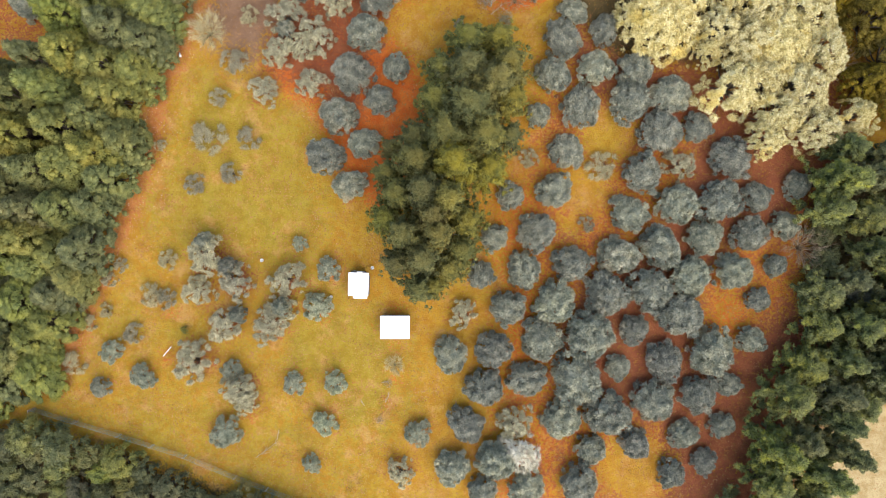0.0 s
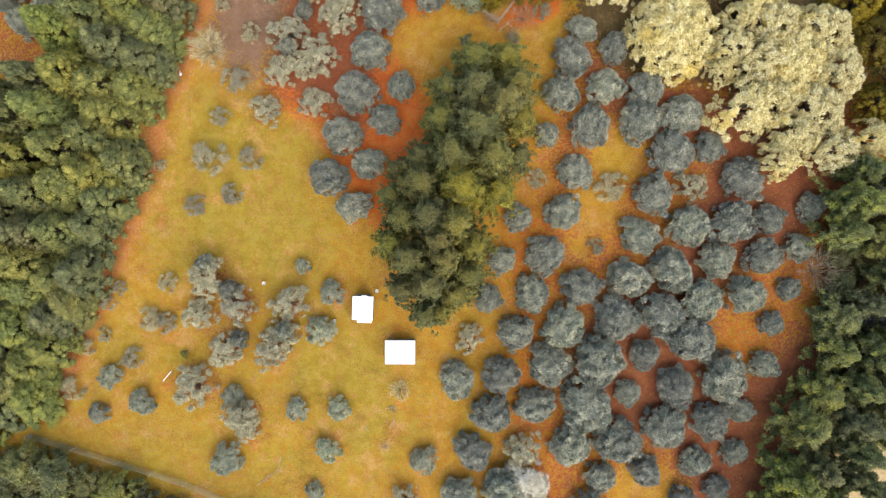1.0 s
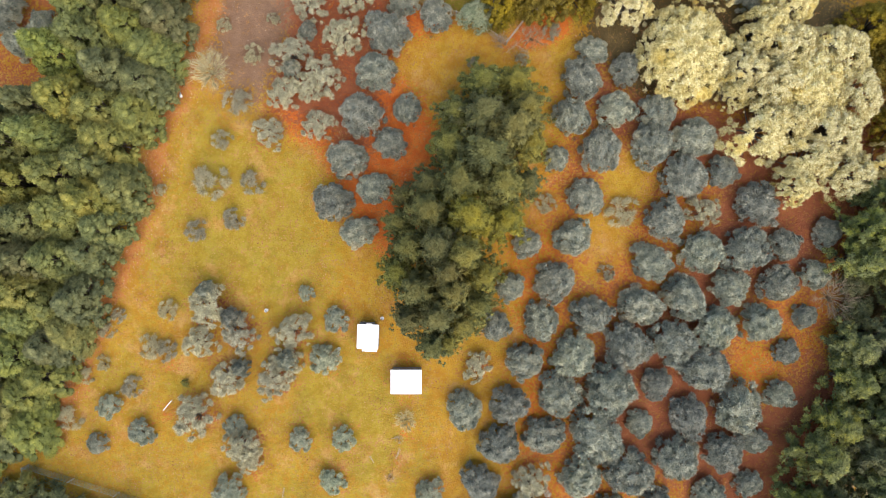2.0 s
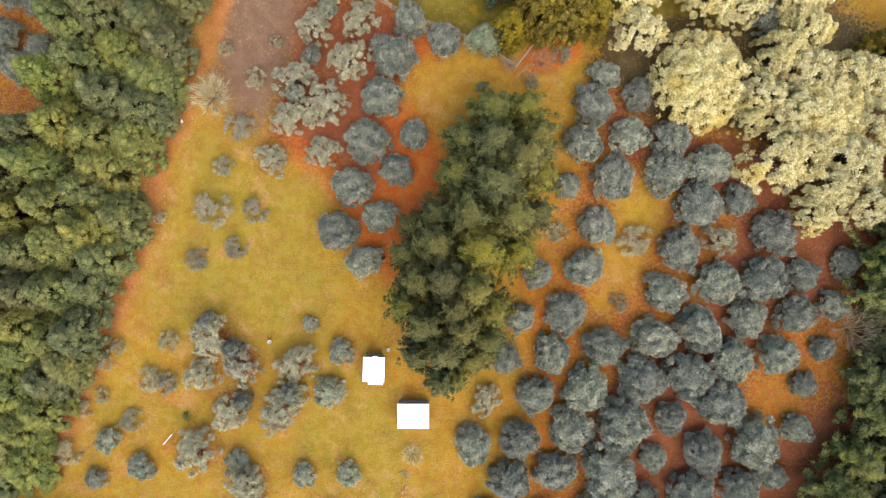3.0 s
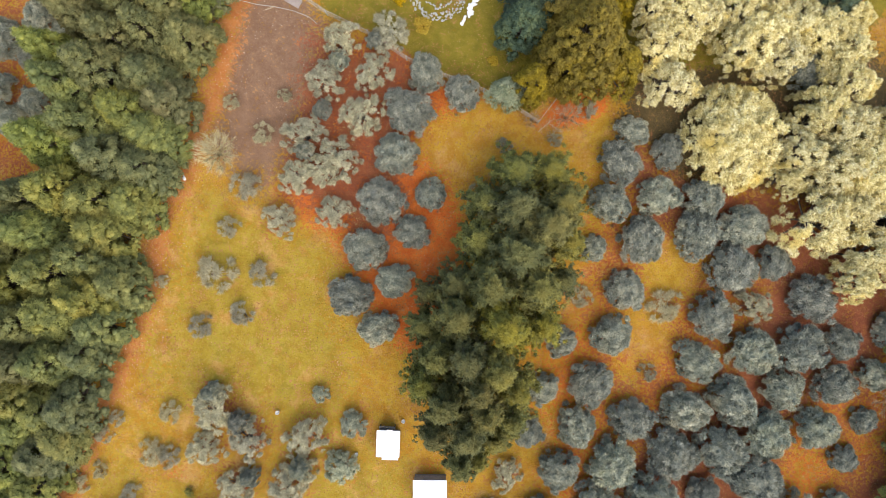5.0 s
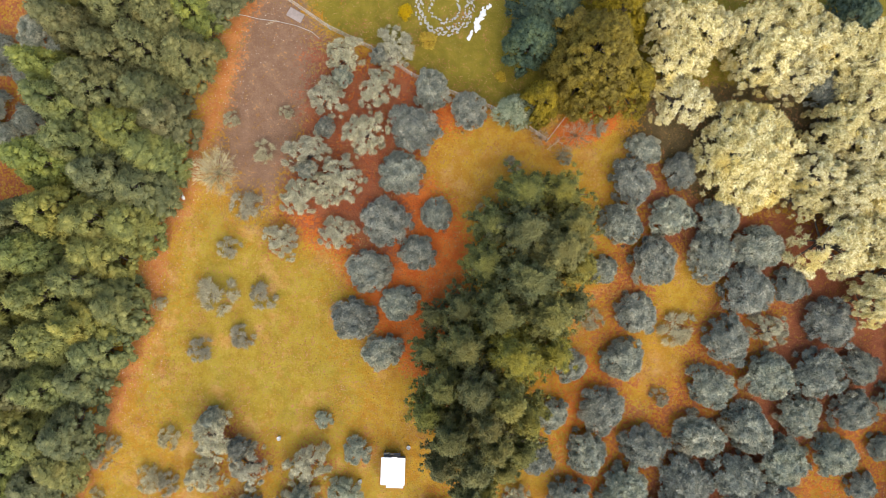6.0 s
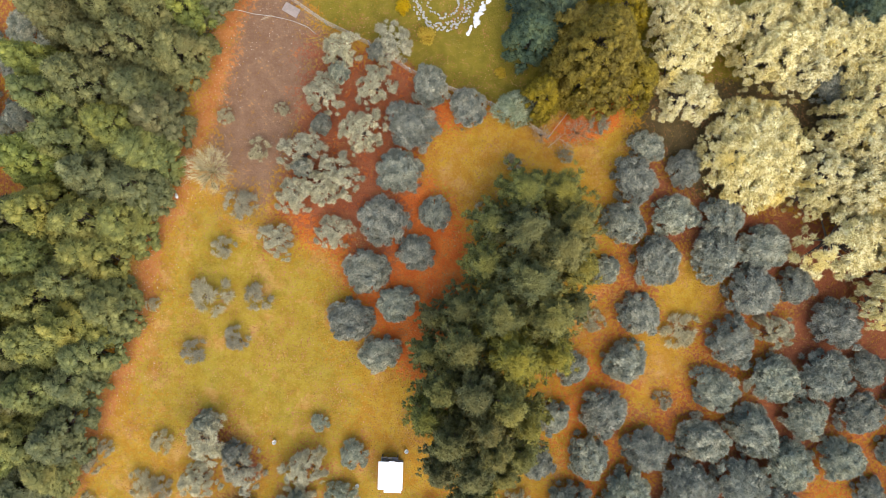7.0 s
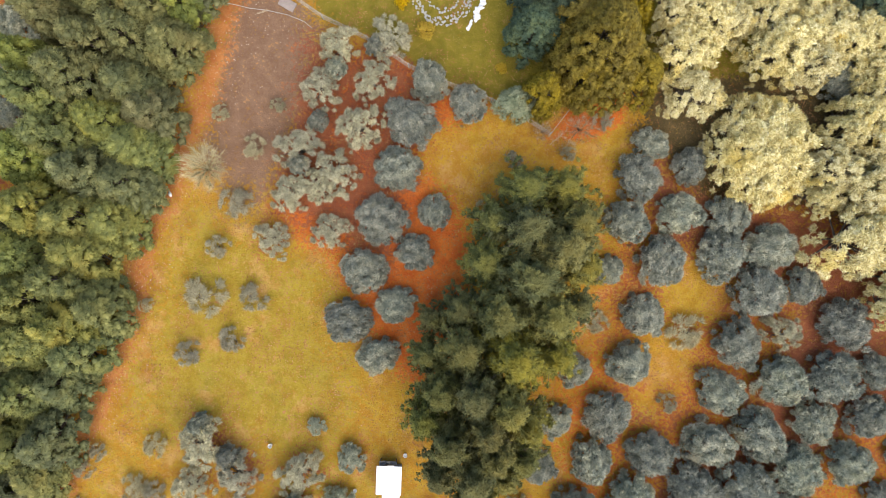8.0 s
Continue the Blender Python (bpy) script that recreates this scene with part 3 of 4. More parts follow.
def build_ground():
    far = [70, 85, 110, 150, 220, 350, 600, 1000, 2000]
    xs = np.array([-v for v in reversed(far)] + list(np.arange(-60, 60.1, 0.5)) + far)
    ys = np.array([-v for v in reversed(far)] + [-55, -48] + list(np.arange(-42, 56.1, 0.5)) + [62] + far)
    gx, gy = np.meshgrid(xs, ys)
    px, py = gx.ravel(), gy.ravel()
    gz = np.array([noise.noise((a * 0.16, b * 0.16, 3.0)) * 0.05 if abs(a) < 61 and abs(b) < 61 else 0.0 for a, b in zip(px, py)])
    nx, ny = len(xs), len(ys)
    index = np.arange(nx * ny).reshape(ny, nx)
    faces = np.stack([index[:-1, :-1], index[:-1, 1:], index[1:, 1:], index[1:, :-1]], -1).reshape(-1, 4)
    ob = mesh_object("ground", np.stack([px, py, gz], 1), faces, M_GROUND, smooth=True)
    west = [*WEST_EDGE, (-45.0, -17.0), (-90.0, -17.0), (-90.0, 60.0)]
    east = [*EAST_EDGE, (27.0, -60.0), (90.0, -60.0), (90.0, 11.0)]
    red = np.maximum(soft(inside(px, py, RED_EARTH), 1.6), 0.56 * soft(inside(px, py, GROVE_SOIL), 3.0))
    red = np.maximum(red, soft(inside(px, py, [(4.6, 26.2), (6.8, 29.3), (11.6, 30.0), (11.0, 27.4), (8.3, 25.9)]), 0.8))
    for x, y, r in CLEARINGS:
        red = np.minimum(red, np.maximum(soft(np.hypot(px - x, py - y) - r, 2.5), 0.5 if x > 25 else 0.1))
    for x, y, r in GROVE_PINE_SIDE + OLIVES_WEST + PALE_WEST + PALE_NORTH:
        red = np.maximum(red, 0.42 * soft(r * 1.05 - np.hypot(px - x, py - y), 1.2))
    for x, y, r in BARE_PATCHES:
        red = np.maximum(red, 0.45 * soft(r - np.hypot(px - x, py - y), 1.2))
    gap = -inside(px, py, WEST_GAP)
    floor_and_shade = np.maximum.reduce([np.minimum(soft(inside(px, py, west) - 4.0, 1.5), soft(gap, 2)), soft(inside(px, py, east) - 2, 2), soft(inside(px, py, SOUTH_WOOD) - 2.0, 2.0)])
    # painted shade below the blossoming trees, in the woodland's dark tint
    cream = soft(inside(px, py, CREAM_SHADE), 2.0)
    floor_and_shade = np.maximum(floor_and_shade, cream)
    red = np.maximum(red, 0.5 * soft(-gap, 2))
    sand = soft(inside(px, py, SAND), 1.6)
    layers = {
        "zone_a": (red, soft(inside(px, py, MAUVE), 3.0), np.minimum(soft(inside(px, py, LAWN), 0.8), 1 - soft(inside(px, py, [(4.6, 26.2), (6.8, 29.3), (11.6, 30.0), (11.0, 27.4), (8.3, 25.9)]), 0.8))),
        "zone_b": (np.minimum(floor_and_shade, 1 - sand), sand, np.maximum(soft(inside(px, py, GREENER), 5.0), 0.5 * soft(-6.0 - px, 6.0) * soft(-1.0 - py, 5.0))),
    }
    for name, (r, g, b) in layers.items():
        attribute = ob.data.attributes.new(name, "FLOAT_COLOR", "POINT")
        attribute.data.foreach_set("color", np.stack([r, g, b, np.ones_like(r)], 1).astype(np.float32).ravel())
    # dark soil, with the grove's shade painted in
    dark = np.maximum(0.85 * soft(inside(px, py, DARK_GROVE), 2.5), 0.8 * soft(inside(px, py, DARK_NORTH), 2.0))
    dark = np.maximum(dark, 0.45 * soft(-gap, 2.0))
    dark = np.maximum(dark, 0.38 * soft(inside(px, py, GROVE_SOIL), 2.0) * soft(px - 7.5, 3.0))
    dark = np.minimum(dark, 1 - cream)
    # shade under each of these crowns, put into the earth's colour as a disc
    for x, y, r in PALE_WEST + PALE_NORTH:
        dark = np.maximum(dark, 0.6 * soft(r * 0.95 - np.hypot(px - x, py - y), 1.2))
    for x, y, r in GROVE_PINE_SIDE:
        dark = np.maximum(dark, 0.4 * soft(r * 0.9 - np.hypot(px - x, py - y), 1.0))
    for x, y, r in CLEARINGS:
        dark = np.minimum(dark, soft(np.hypot(px - x, py - y) - r, 2.0))
    soil_and_shade = ob.data.attributes.new("dark_earth_and_shade", "FLOAT", "POINT")
    soil_and_shade.data.foreach_set("value", np.minimum(dark, 1 - layers["zone_a"][2]).astype(np.float32))
    strip = ob.data.attributes.new("litter", "FLOAT", "POINT")
    strip.data.foreach_set("value", soft(0.9 - along(px, py, STRIP), 1.4).astype(np.float32))
    tagged(ob, "dry yellow grass, red earth and orange leaf litter", "ground", kind="structure")


# ---------------------------------------------------------------- trees: x, y and crown radius in metres
GROVE_SOUTH = [
    (0.4, -10.7, 1.9), (4.9, -10.1, 2.0), (6.4, -5.8, 1.9), (3.6, -2.3, 1.5), (8.1, -1.8, 1.9), (13.1, -1.1, 2.0), (11.3, -5.1, 2.3), (9.9, -9.1, 2.2),
    (8.4, -13.2, 2.0), (3.9, -14.1, 2.0), (2.0, -18.0, 1.9), (5.2, -21.6, 2.1), (0.6, -22.5, 1.9), (8.4, -24.5, 1.9), (3.8, -24.8, 1.6),
    (12.0, -17.3, 2.1), (13.5, -13.2, 2.7), (14.8, -8.6, 2.6), (16.6, -4.2, 2.4), (18.0, -12.0, 1.4), (16.8, -16.7, 2.4), (15.1, -20.6, 1.6),
    (13.9, -24.1, 2.1),
]
GROVE_EAST = [
    (21.2, -3.9, 2.3), (19.7, -8.0, 1.6), (24.4, -6.5, 2.4), (25.3, -2.5, 2.2), (29.9, -1.9, 2.0), (34.6, -1.3, 1.2), (32.8, -4.9, 1.3),
    (31.9, -9.1, 1.5), (27.6, -10.3, 2.4), (22.8, -11.3, 2.1), (29.6, -13.8, 1.4), (26.3, -14.8, 2.0), (21.6, -15.4, 2.2), (24.9, -19.0, 1.6),
    (28.9, -18.1, 1.4), (19.8, -20.0, 1.6), (23.5, -23.1, 1.5), (27.0, -21.9, 1.4), (43.5, -4.5, 1.5),
]
GROVE_MIDDLE = [
    (18.0, -0.2, 2.1), (22.4, 0.6, 2.2), (27.0, 1.6, 1.9), (19.2, 4.1, 2.0), (24.1, 5.1, 2.2), (28.4, 5.4, 2.3), (32.5, 5.9, 1.6), (36.9, 7.1, 1.5),
    (35.6, 2.9, 1.5), (31.8, 2.0, 1.9), (29.7, 9.9, 2.2), (20.5, 8.3, 2.1), (9.4, 2.2, 2.1), (5.0, 1.6, 1.5), (6.7, 6.0, 1.5), (11.3, 6.6, 1.9),
    (12.6, 10.7, 1.9),
]
GROVE_NORTH = [
    (9.7, 14.6, 1.3), (14.1, 15.3, 2.2), (11.2, 18.7, 1.9), (12.2, 22.5, 2.0), (15.6, 19.4, 1.9), (16.6, 23.5, 1.6), (13.4, 25.5, 1.5),
    (19.2, 15.9, 2.2), (23.4, 16.5, 2.2), (19.8, 19.2, 2.0), (22.4, 12.7, 2.3), (26.4, 13.2, 1.6), (29.2, 30.8, 1.9),
]
GROVE_PINE_SIDE = [
    (-5.8, 30.8, 1.7), (-2.4, 28.9, 1.7), (-7.3, 27.2, 2.2), (-8.5, 23.3, 2.0), (-5.3, 19.6, 1.5), (-9.9, 18.9, 2.2), (-7.0, 16.1, 1.6),
    (-11.4, 14.5, 2.0), (-8.7, 11.6, 1.7), (-12.8, 10.2, 2.0), (-10.2, 7.2, 1.7),
]
OLIVES_WEST = [
    (-15.6, 1.0, 1.0), (-12.5, -1.7, 1.6), (-13.6, -5.7, 1.9), (-35.5, -10.4, 1.5), (-32.3, -13.0, 1.6), (-16.1, -13.8, 1.5), (-11.8, -13.7, 1.5),
    (-12.9, -18.0, 1.6), (-2.9, -19.0, 1.7), (-22.8, -12.5, 1.4), (-23.3, -18.9, 2.0), (-14.3, -22.4, 1.2), (-36.7, -14.3, 1.3),
]
OLIVES_FAR_WEST = [
    (-41.5, 36.0, 1.7), (-42.7, 32.6, 1.3), (-39.1, 34.8, 1.4), (-38.1, 37.0, 1.0), (-39.5, 30.7, 1.5), (-45.0, 34.1, 1.9), (-45.9, 29.2, 2.2),
    (-44.4, 26.3, 1.7), (-42.2, 28.2, 1.4),
]
PALE_WEST = [
    (-25.2, -0.4, 2.2), (-22.2, -3.0, 1.9), (-16.8, -2.8, 1.9), (-26.2, -4.0, 1.7), (-17.5, -5.7, 1.6), (-18.7, -7.7, 1.9), (-23.5, -7.6, 1.9),
    (-26.7, -11.3, 2.2), (-21.9, -14.4, 1.9), (-21.2, -15.8, 1.4), (1.7, -6.4, 1.5), (7.1, -17.9, 2.0), (24.5, 9.2, 1.6), (-4.8, -23.1, 1.5),
]
PALE_NORTH = [
    (-13.6, 33.9, 1.8), (-9.2, 34.6, 1.9), (-15.1, 30.1, 1.8), (-10.6, 30.8, 1.8), (-11.6, 26.9, 2.0), (-17.0, 25.1, 2.0), (-13.6, 23.0, 1.9),
    (-17.7, 21.1, 1.8), (-14.3, 17.9, 1.7), (-19.3, 17.2, 1.6), (-15.5, 21.8, 1.7),
]
SHRUBS = [
    (-31.6, -4.4, 1.3), (-29.7, -4.9, 1.1), (-29.7, -0.7, 1.1), (-33.2, -8.6, 1.2), (-39.7, -11.7, 1.3), (-36.0, -2.9, 0.9), (-34.7, -1.3, 0.8),
    (-36.3, -6.2, 0.8), (-38.1, -7.4, 0.9), (16.3, 9.2, 1.7), (14.9, 3.0, 0.9), (8.7, 10.1, 1.1),
]
SHRUBS_NORTH = [
    (-24.3, 16.6, 1.1), (-21.1, 25.3, 1.1), (-19.0, 28.9, 0.7), (-24.1, 28.3, 0.8), (-25.4, 12.3, 1.9), (-21.2, 12.2, 1.3), (-22.9, 8.5, 1.2),
    (-26.9, 7.3, 1.2), (-30.6, 11.5, 0.7), (-22.7, 20.5, 1.5), (1.5, 24.2, 0.8), (-0.9, 19.9, 1.0), (9.3, 27.6, 1.0), (6.3, 24.7, 0.7),
]
YELLOW_TREES = [
    (22.1, 24.6, 4.8), (16.0, 29.2, 2.5), (15.4, 32.8, 3.0), (17.2, 35.7, 2.8), (14.5, 36.3, 2.2), (19.1, 35.4, 2.2), (22.5, 36.0, 2.5), (24.1, 33.3, 3.2),
    (22.1, 32.5, 2.0), (26.1, 31.7, 2.3), (27.0, 34.5, 2.8), (25.7, 36.5, 2.2), (29.6, 33.9, 2.8), (31.6, 32.3, 2.4), (31.9, 35.0, 2.1), (31.9, 29.4, 2.5),
    (29.9, 27.3, 2.4), (31.9, 25.1, 2.9), (28.8, 26.0, 1.9), (27.7, 23.1, 2.5), (30.9, 21.5, 2.9), (29.3, 16.9, 3.5), (26.6, 20.7, 1.6), (32.5, 11.7, 2.0),
    (32.2, 17.9, 2.4),
]
# with the height of the top as a fourth number
DARK_PINES = [
    (2.2, 21.2, 2.5, 7.0), (-0.5, 18.6, 2.2, 6.0), (2.0, 17.8, 2.8, 9.0), (-1.1, 15.3, 2.4, 7.0), (2.2, 14.0, 3.2, 10.0), (-3.0, 11.4, 2.3, 7.0),
    (-0.2, 11.2, 3.0, 10.5), (6.4, 11.8, 1.7, 6.0), (-3.0, 8.8, 2.8, 10.0), (-5.9, 7.9, 1.9, 7.0), (-2.1, 5.7, 2.7, 12.0), (-4.7, 5.5, 2.3, 10.0),
    (-6.0, 3.3, 2.0, 9.0), (-4.0, 1.9, 2.5, 11.0), (1.5, 0.4, 2.0, 9.0), (-4.9, -1.0, 1.9, 9.0), (-2.1, -0.4, 2.5, 11.0), (-2.6, -3.4, 2.0, 9.0),
]
OLIVE_PINES = [
    (5.2, 21.2, 2.5, 6.5), (6.1, 18.4, 2.5, 8.0), (4.8, 16.4, 3.1, 9.5), (6.4, 15.0, 2.2, 8.0), (-5.4, 10.6, 1.6, 5.0), (3.6, 11.2, 2.9, 10.0),
    (0.6, 8.3, 3.0, 12.0), (4.1, 8.1, 2.4, 9.0), (0.1, 4.9, 2.7, 12.5), (-1.3, 3.3, 2.2, 12.5), (1.9, 3.0, 2.2, 10.0), (-0.8, 1.8, 2.2, 13.0),
    (0.3, -1.4, 1.9, 8.0), (-1.2, -3.1, 1.5, 8.0),
]
OLIVES_AMONG_PALE = [
    (-25.5, 1.3, 1.0), (-23.1, -1.4, 1.0), (-17.4, -5.7, 1.0), (-22.0, -6.5, 0.9), (-13.8, 31.9, 1.0), (-15.4, 27.4, 0.9), (-10.5, 33.8, 0.8),
    (-17.0, 23.6, 0.9),
]
NORTH_TREES = [
    (3.1, 34.6, 2.5), (8.2, 32.4, 4.3), (7.4, 30.9, 2.5), (3.6, 29.4, 1.9), (6.2, 35.0, 2.4), (11.4, 30.8, 2.3), (4.5, 37.6, 3.4), (10.3, 37.6, 3.0),
    (30.8, 36.4, 2.2),
]


build_ground()

for places, group in ((GROVE_SOUTH, "olive grove in rows"), (GROVE_EAST, "olive grove in rows"), (GROVE_MIDDLE, "olive grove in rows"), (GROVE_NORTH, "olive grove in rows"),
                      (GROVE_PINE_SIDE, "olives beside the pines"), (OLIVES_WEST, "olives on the dry meadow"), (OLIVES_FAR_WEST, "olives behind the wood")):
    for x, y, r in places:
        soil = "red earth" if "meadow" not in group else "yellow grass"
        size = "small" if r < 1.5 else "large" if r > 2.2 else "round"
        plant("young_olive" if "meadow" in group else "olive", x, y, r / (2.12 if "rows" in group else 2.45 if "meadow" in group else 2.1), "olive_tree", "%s blue-grey olive tree on %s" % (size, soil), "olive tree", group, tall=r / 2.9 if "meadow" in group else None)
for places, group in ((PALE_WEST, "pale olives on the meadow"), (PALE_NORTH, "pale olives beside the bare field")):
    for x, y, r in places:
        size = "small" if r < 1.6 else "spreading"
        plant("pale_olive", x, y, r / 2.15, "olive_tree", "%s pale grey-beige olive tree with open branches" % size, "olive tree", group)
for x, y, r in OLIVES_AMONG_PALE:
    plant("olive", x, y, r / 2.08, "olive_tree", "small blue-grey olive tree among pale olives", "olive tree", "small olives among pale olives", tall=0.85)
plant("thicket", -27.9, -8.2, 0.22, "green_bush", "tiny bright green bush on dry grass", "bush")
for x, y, r in SHRUBS + SHRUBS_NORTH:
    plant("shrub", x, y, r / 1.2, "shrub", "low sparse grey shrub on dry grass", "shrub", "sparse shrubs", tall=0.6 + 0.3 * r)
YELLOW_EAST = [(34.0, 21.5, 4.4), (38.3, 20.4, 2.8), (33.6, 13.8, 3.0), (37.6, 12.6, 2.7), (41.5, 13.8, 2.3), (36.1, 16.6, 3.2), (37.0, 24.5, 3.0)]
for x, y, r in YELLOW_TREES + YELLOW_EAST:
    big = r > 4
    plant("big_yellow_tree" if big else "yellow_tree", x, y, r / 4.3 if big else r / 2.8, "blossoming_tree", "cream-yellow blossoming tree with dense crown", "tree", "yellow blossoming trees", tall=1.0 if big else 0.78 + r * 0.07)
for x, y, r, h in DARK_PINES:
    plant("dark_pine", x, y, r / 2.5, "pine_tree", "tall dark green pine with ragged crown" if h > 8 else "dark green pine with ragged crown", "pine tree", "pines in the middle", tall=h / 10.0)
for x, y, r, h in OLIVE_PINES:
    plant("olive_pine", x, y, r / 2.5, "pine_tree", "olive-yellow pine with ragged pointed crown", "pine tree", "pines in the middle", tall=h / 10.0)
for (x, y, r), kind in zip(NORTH_TREES, ("teal_tree", "russet_tree", "russet_tree", "russet_tree", "russet_tree", "russet_tree", "teal_tree", "russet_tree", "teal_tree")):
    words = "dark blue-green tree beyond the fence" if kind == "teal_tree" else "olive-brown leafy tree beyond the fence"
    if r > 4:
        plant("big_russet_tree", x, y, r / 5.1, "leafy_tree", "broad golden-brown leafy tree beyond the fence", "tree", "trees beyond the fence", tall=1.1)
    else:
        plant(kind, x, y, r / 2.7, "leafy_tree", words, "tree", "trees beyond the fence", tall=0.5 + r * 0.15)
for x, y, s in ((43.5, 24.0, 1.0), (45.5, 20.0, 1.1), (44.5, 28.0, 1.0), (47.5, 23.5, 1.1), (43.3, 17.6, 0.8), (47.0, 16.0, 1.0), (40.5, 27.5, 0.9)):
    plant("russet_tree", x, y, s, "leafy_tree", "dull brown-green leafy tree behind the blossoming trees", "tree", "trees behind the blossom", tall=s * 0.8)
plant("sage_bush", 1.6, 28.7, 1.05, "sage_bush", "pale green bush growing through the fence", "bush")
plant("white_bush", 7.75, -20.9, 1.15, "blossoming_bush", "bright white blossoming bush in the olive grove", "bush")
for x, y, s in ((-6.1, 35.5, 0.95), (-8.2, 38.1, 0.8), (0.5, 32.2, 0.6)):
    plant("golden_bush", x, y, s, "golden_bush", "small golden-yellow bush on the lawn", "bush")
plant("dry_bush", -25.3, 23.4, 1.0, "dry_bush", "pale dry spiky bush of thin stems", "bush")
for x, y, s in ((37.3, 0.5, 1.3), (40.8, 20.0, 1.1), (7.3, 26.8, 0.75), (6.2, 25.0, 0.45), (4.1, 26.7, 0.5)):
    plant("bare_bush", x, y, s, "bare_bush", "leafless pale grey bush of thin twigs", "bush")


def scatter(shape, spacing, seed, keep=None):
    """Even but unruly places within an outline."""
    rng = random.Random(seed)
    found = []
    x0, x1 = min(p[0] for p in shape), max(p[0] for p in shape)
    y0, y1 = min(p[1] for p in shape), max(p[1] for p in shape)
    for _ in range(5000):
        x, y = rng.uniform(x0, x1), rng.uniform(y0, y1)
        if keep and not keep(x, y):
            continue
        if inside(np.array([x]), np.array([y]), shape)[0] > 0 and all((x - a) ** 2 + (y - b) ** 2 > spacing ** 2 for a, b in found):
            found.append((x, y))
    return found


west_wood = [(x - (4.4 if y > 14 else 3.7 if y > 4 else 3.2), y) for x, y in WEST_EDGE] + [(-52, -17), (-52, 46)]
for x, y in scatter(west_wood, 2.55, 4, lambda x, y: not (y > 17 and x < -41.4 + 4.5 * min(1, (y - 17) / 11))):
    edge = inside(np.array([x]), np.array([y]), west_wood)[0]
    high = (5.5 if y > 0 else 4.0) + min(edge, 7) * (0.75 if y > 10 else 0.5 if y > 0 else 0.35) + random.uniform(-0.6, 0.8)
    plant("forest_tree", x, y, random.uniform(0.9, 1.15), "forest_tree", "leafy olive-green tree in a dense wood", "tree", "wood along the meadow", tall=high / 9.0)
east_wood = [(x + 1.6, y) for x, y in EAST_EDGE] + [(27, -32), (52, -32), (52, 11)]
for x, y in scatter(east_wood, 2.6, 5, lambda x, y: not (x > 36.6 + 0.55 * (y + 24) and y < -14.5) and math.hypot(x - 37.6, y - 0.2) > 3.6):
    plant("wood_pine", x, y, random.uniform(0.85, 1.15), "pine_tree", "dark green young pine in a dense wood", "pine tree", "pine wood beside the grove", tall=random.uniform(0.7, 1.1))
south_wood = [(x, y - 1.5) for x, y in SOUTH_WOOD[:6]] + [(-9, -36), (-52, -36), (-52, -19)]
for x, y in scatter(south_wood, 2.1, 6):
    plant("thicket", x, y, random.uniform(0.7, 1.15), "thicket_bush", "dark green thicket bush outside the fence", "bush", "thicket outside the fence")


for x, y, s in ((39.2, 1.8, 0.75), (39.6, -0.6, 0.8), (40.4, 3.0, 0.8), (38.6, -2.4, 0.6)):
    plant("thicket", x, y, s, "thicket_bush", "dull green bush at the edge of the pine wood", "bush", "bushes by the pine wood")


# ---------------------------------------------------------------- sheds
def shed(x, y, w, d, h, turn, label, eave=0.12):
    """Board walls under a flat sheet roof; eave: how far the roof stands out over the shaded wall."""
    ob = thing("garden_shed", pose(x, y, 0, 0, 0, turn), label, "shed", "white-roofed sheds")
    t = 0.06
    back, front = -d / 2 + 0.1, d / 2 - eave
    deep, mid = front - back - t, (front + back) / 2
    for size, at in (((w - 0.2, t, h), (0, front, h / 2)), ((w - 0.2, t, h), (0, back, h / 2)),
                     ((t, deep, h), (w / 2 - 0.1 - t / 2, mid, h / 2)), ((t, deep, h), (-w / 2 + 0.1 + t / 2, mid, h / 2))):
        part("wall", box(bmesh.new(), size, at), M_WALL, ob)
    roof = part("roof", box(bmesh.new(), (w, d, 0.06), (0, 0, h + 0.032), bevel=0.012), M_ROOF, ob, "plain white sheet roof")
    for k in range(3):
        part("seam", box(bmesh.new(), (0.035, d - 0.04, 0.014), (w * (k - 1) / 3.2, 0, h + 0.068)), M_ROOF, roof)
    part("fascia", box(bmesh.new(), (w - 0.06, 0.05, 0.14), (0, -d / 2 - 0.027, h - 0.03)), M_ROOF, ob)
    part("gutter", box(bmesh.new(), (w * 0.62, 0.09, 0.08), (w * 0.1, d / 2 + 0.047, h - 0.02), bevel=0.015), M_DARKWOOD, ob, "dark rain gutter")
    return ob


small = shed(-9.2, -3.25, 2.15, 2.4, 1.6, -2.0, "small shed with a white sheet roof", 0.42)
part("vent_hood", box(bmesh.new(), (0.55, 0.30, 0.16), (0.12, 1.16, 1.745), bevel=0.02), M_ROOF, small, "small white hood on the roof's edge")
part("lower_sheet", box(bmesh.new(), (1.5, 0.34, 0.03), (0.2, -1.36, 1.5), bevel=0.008), M_ROOF, small, "narrow white sheet under the eave")
shed(-5.38, -7.72, 3.1, 2.38, 1.7, 0.0, "wider shed with a white sheet roof")


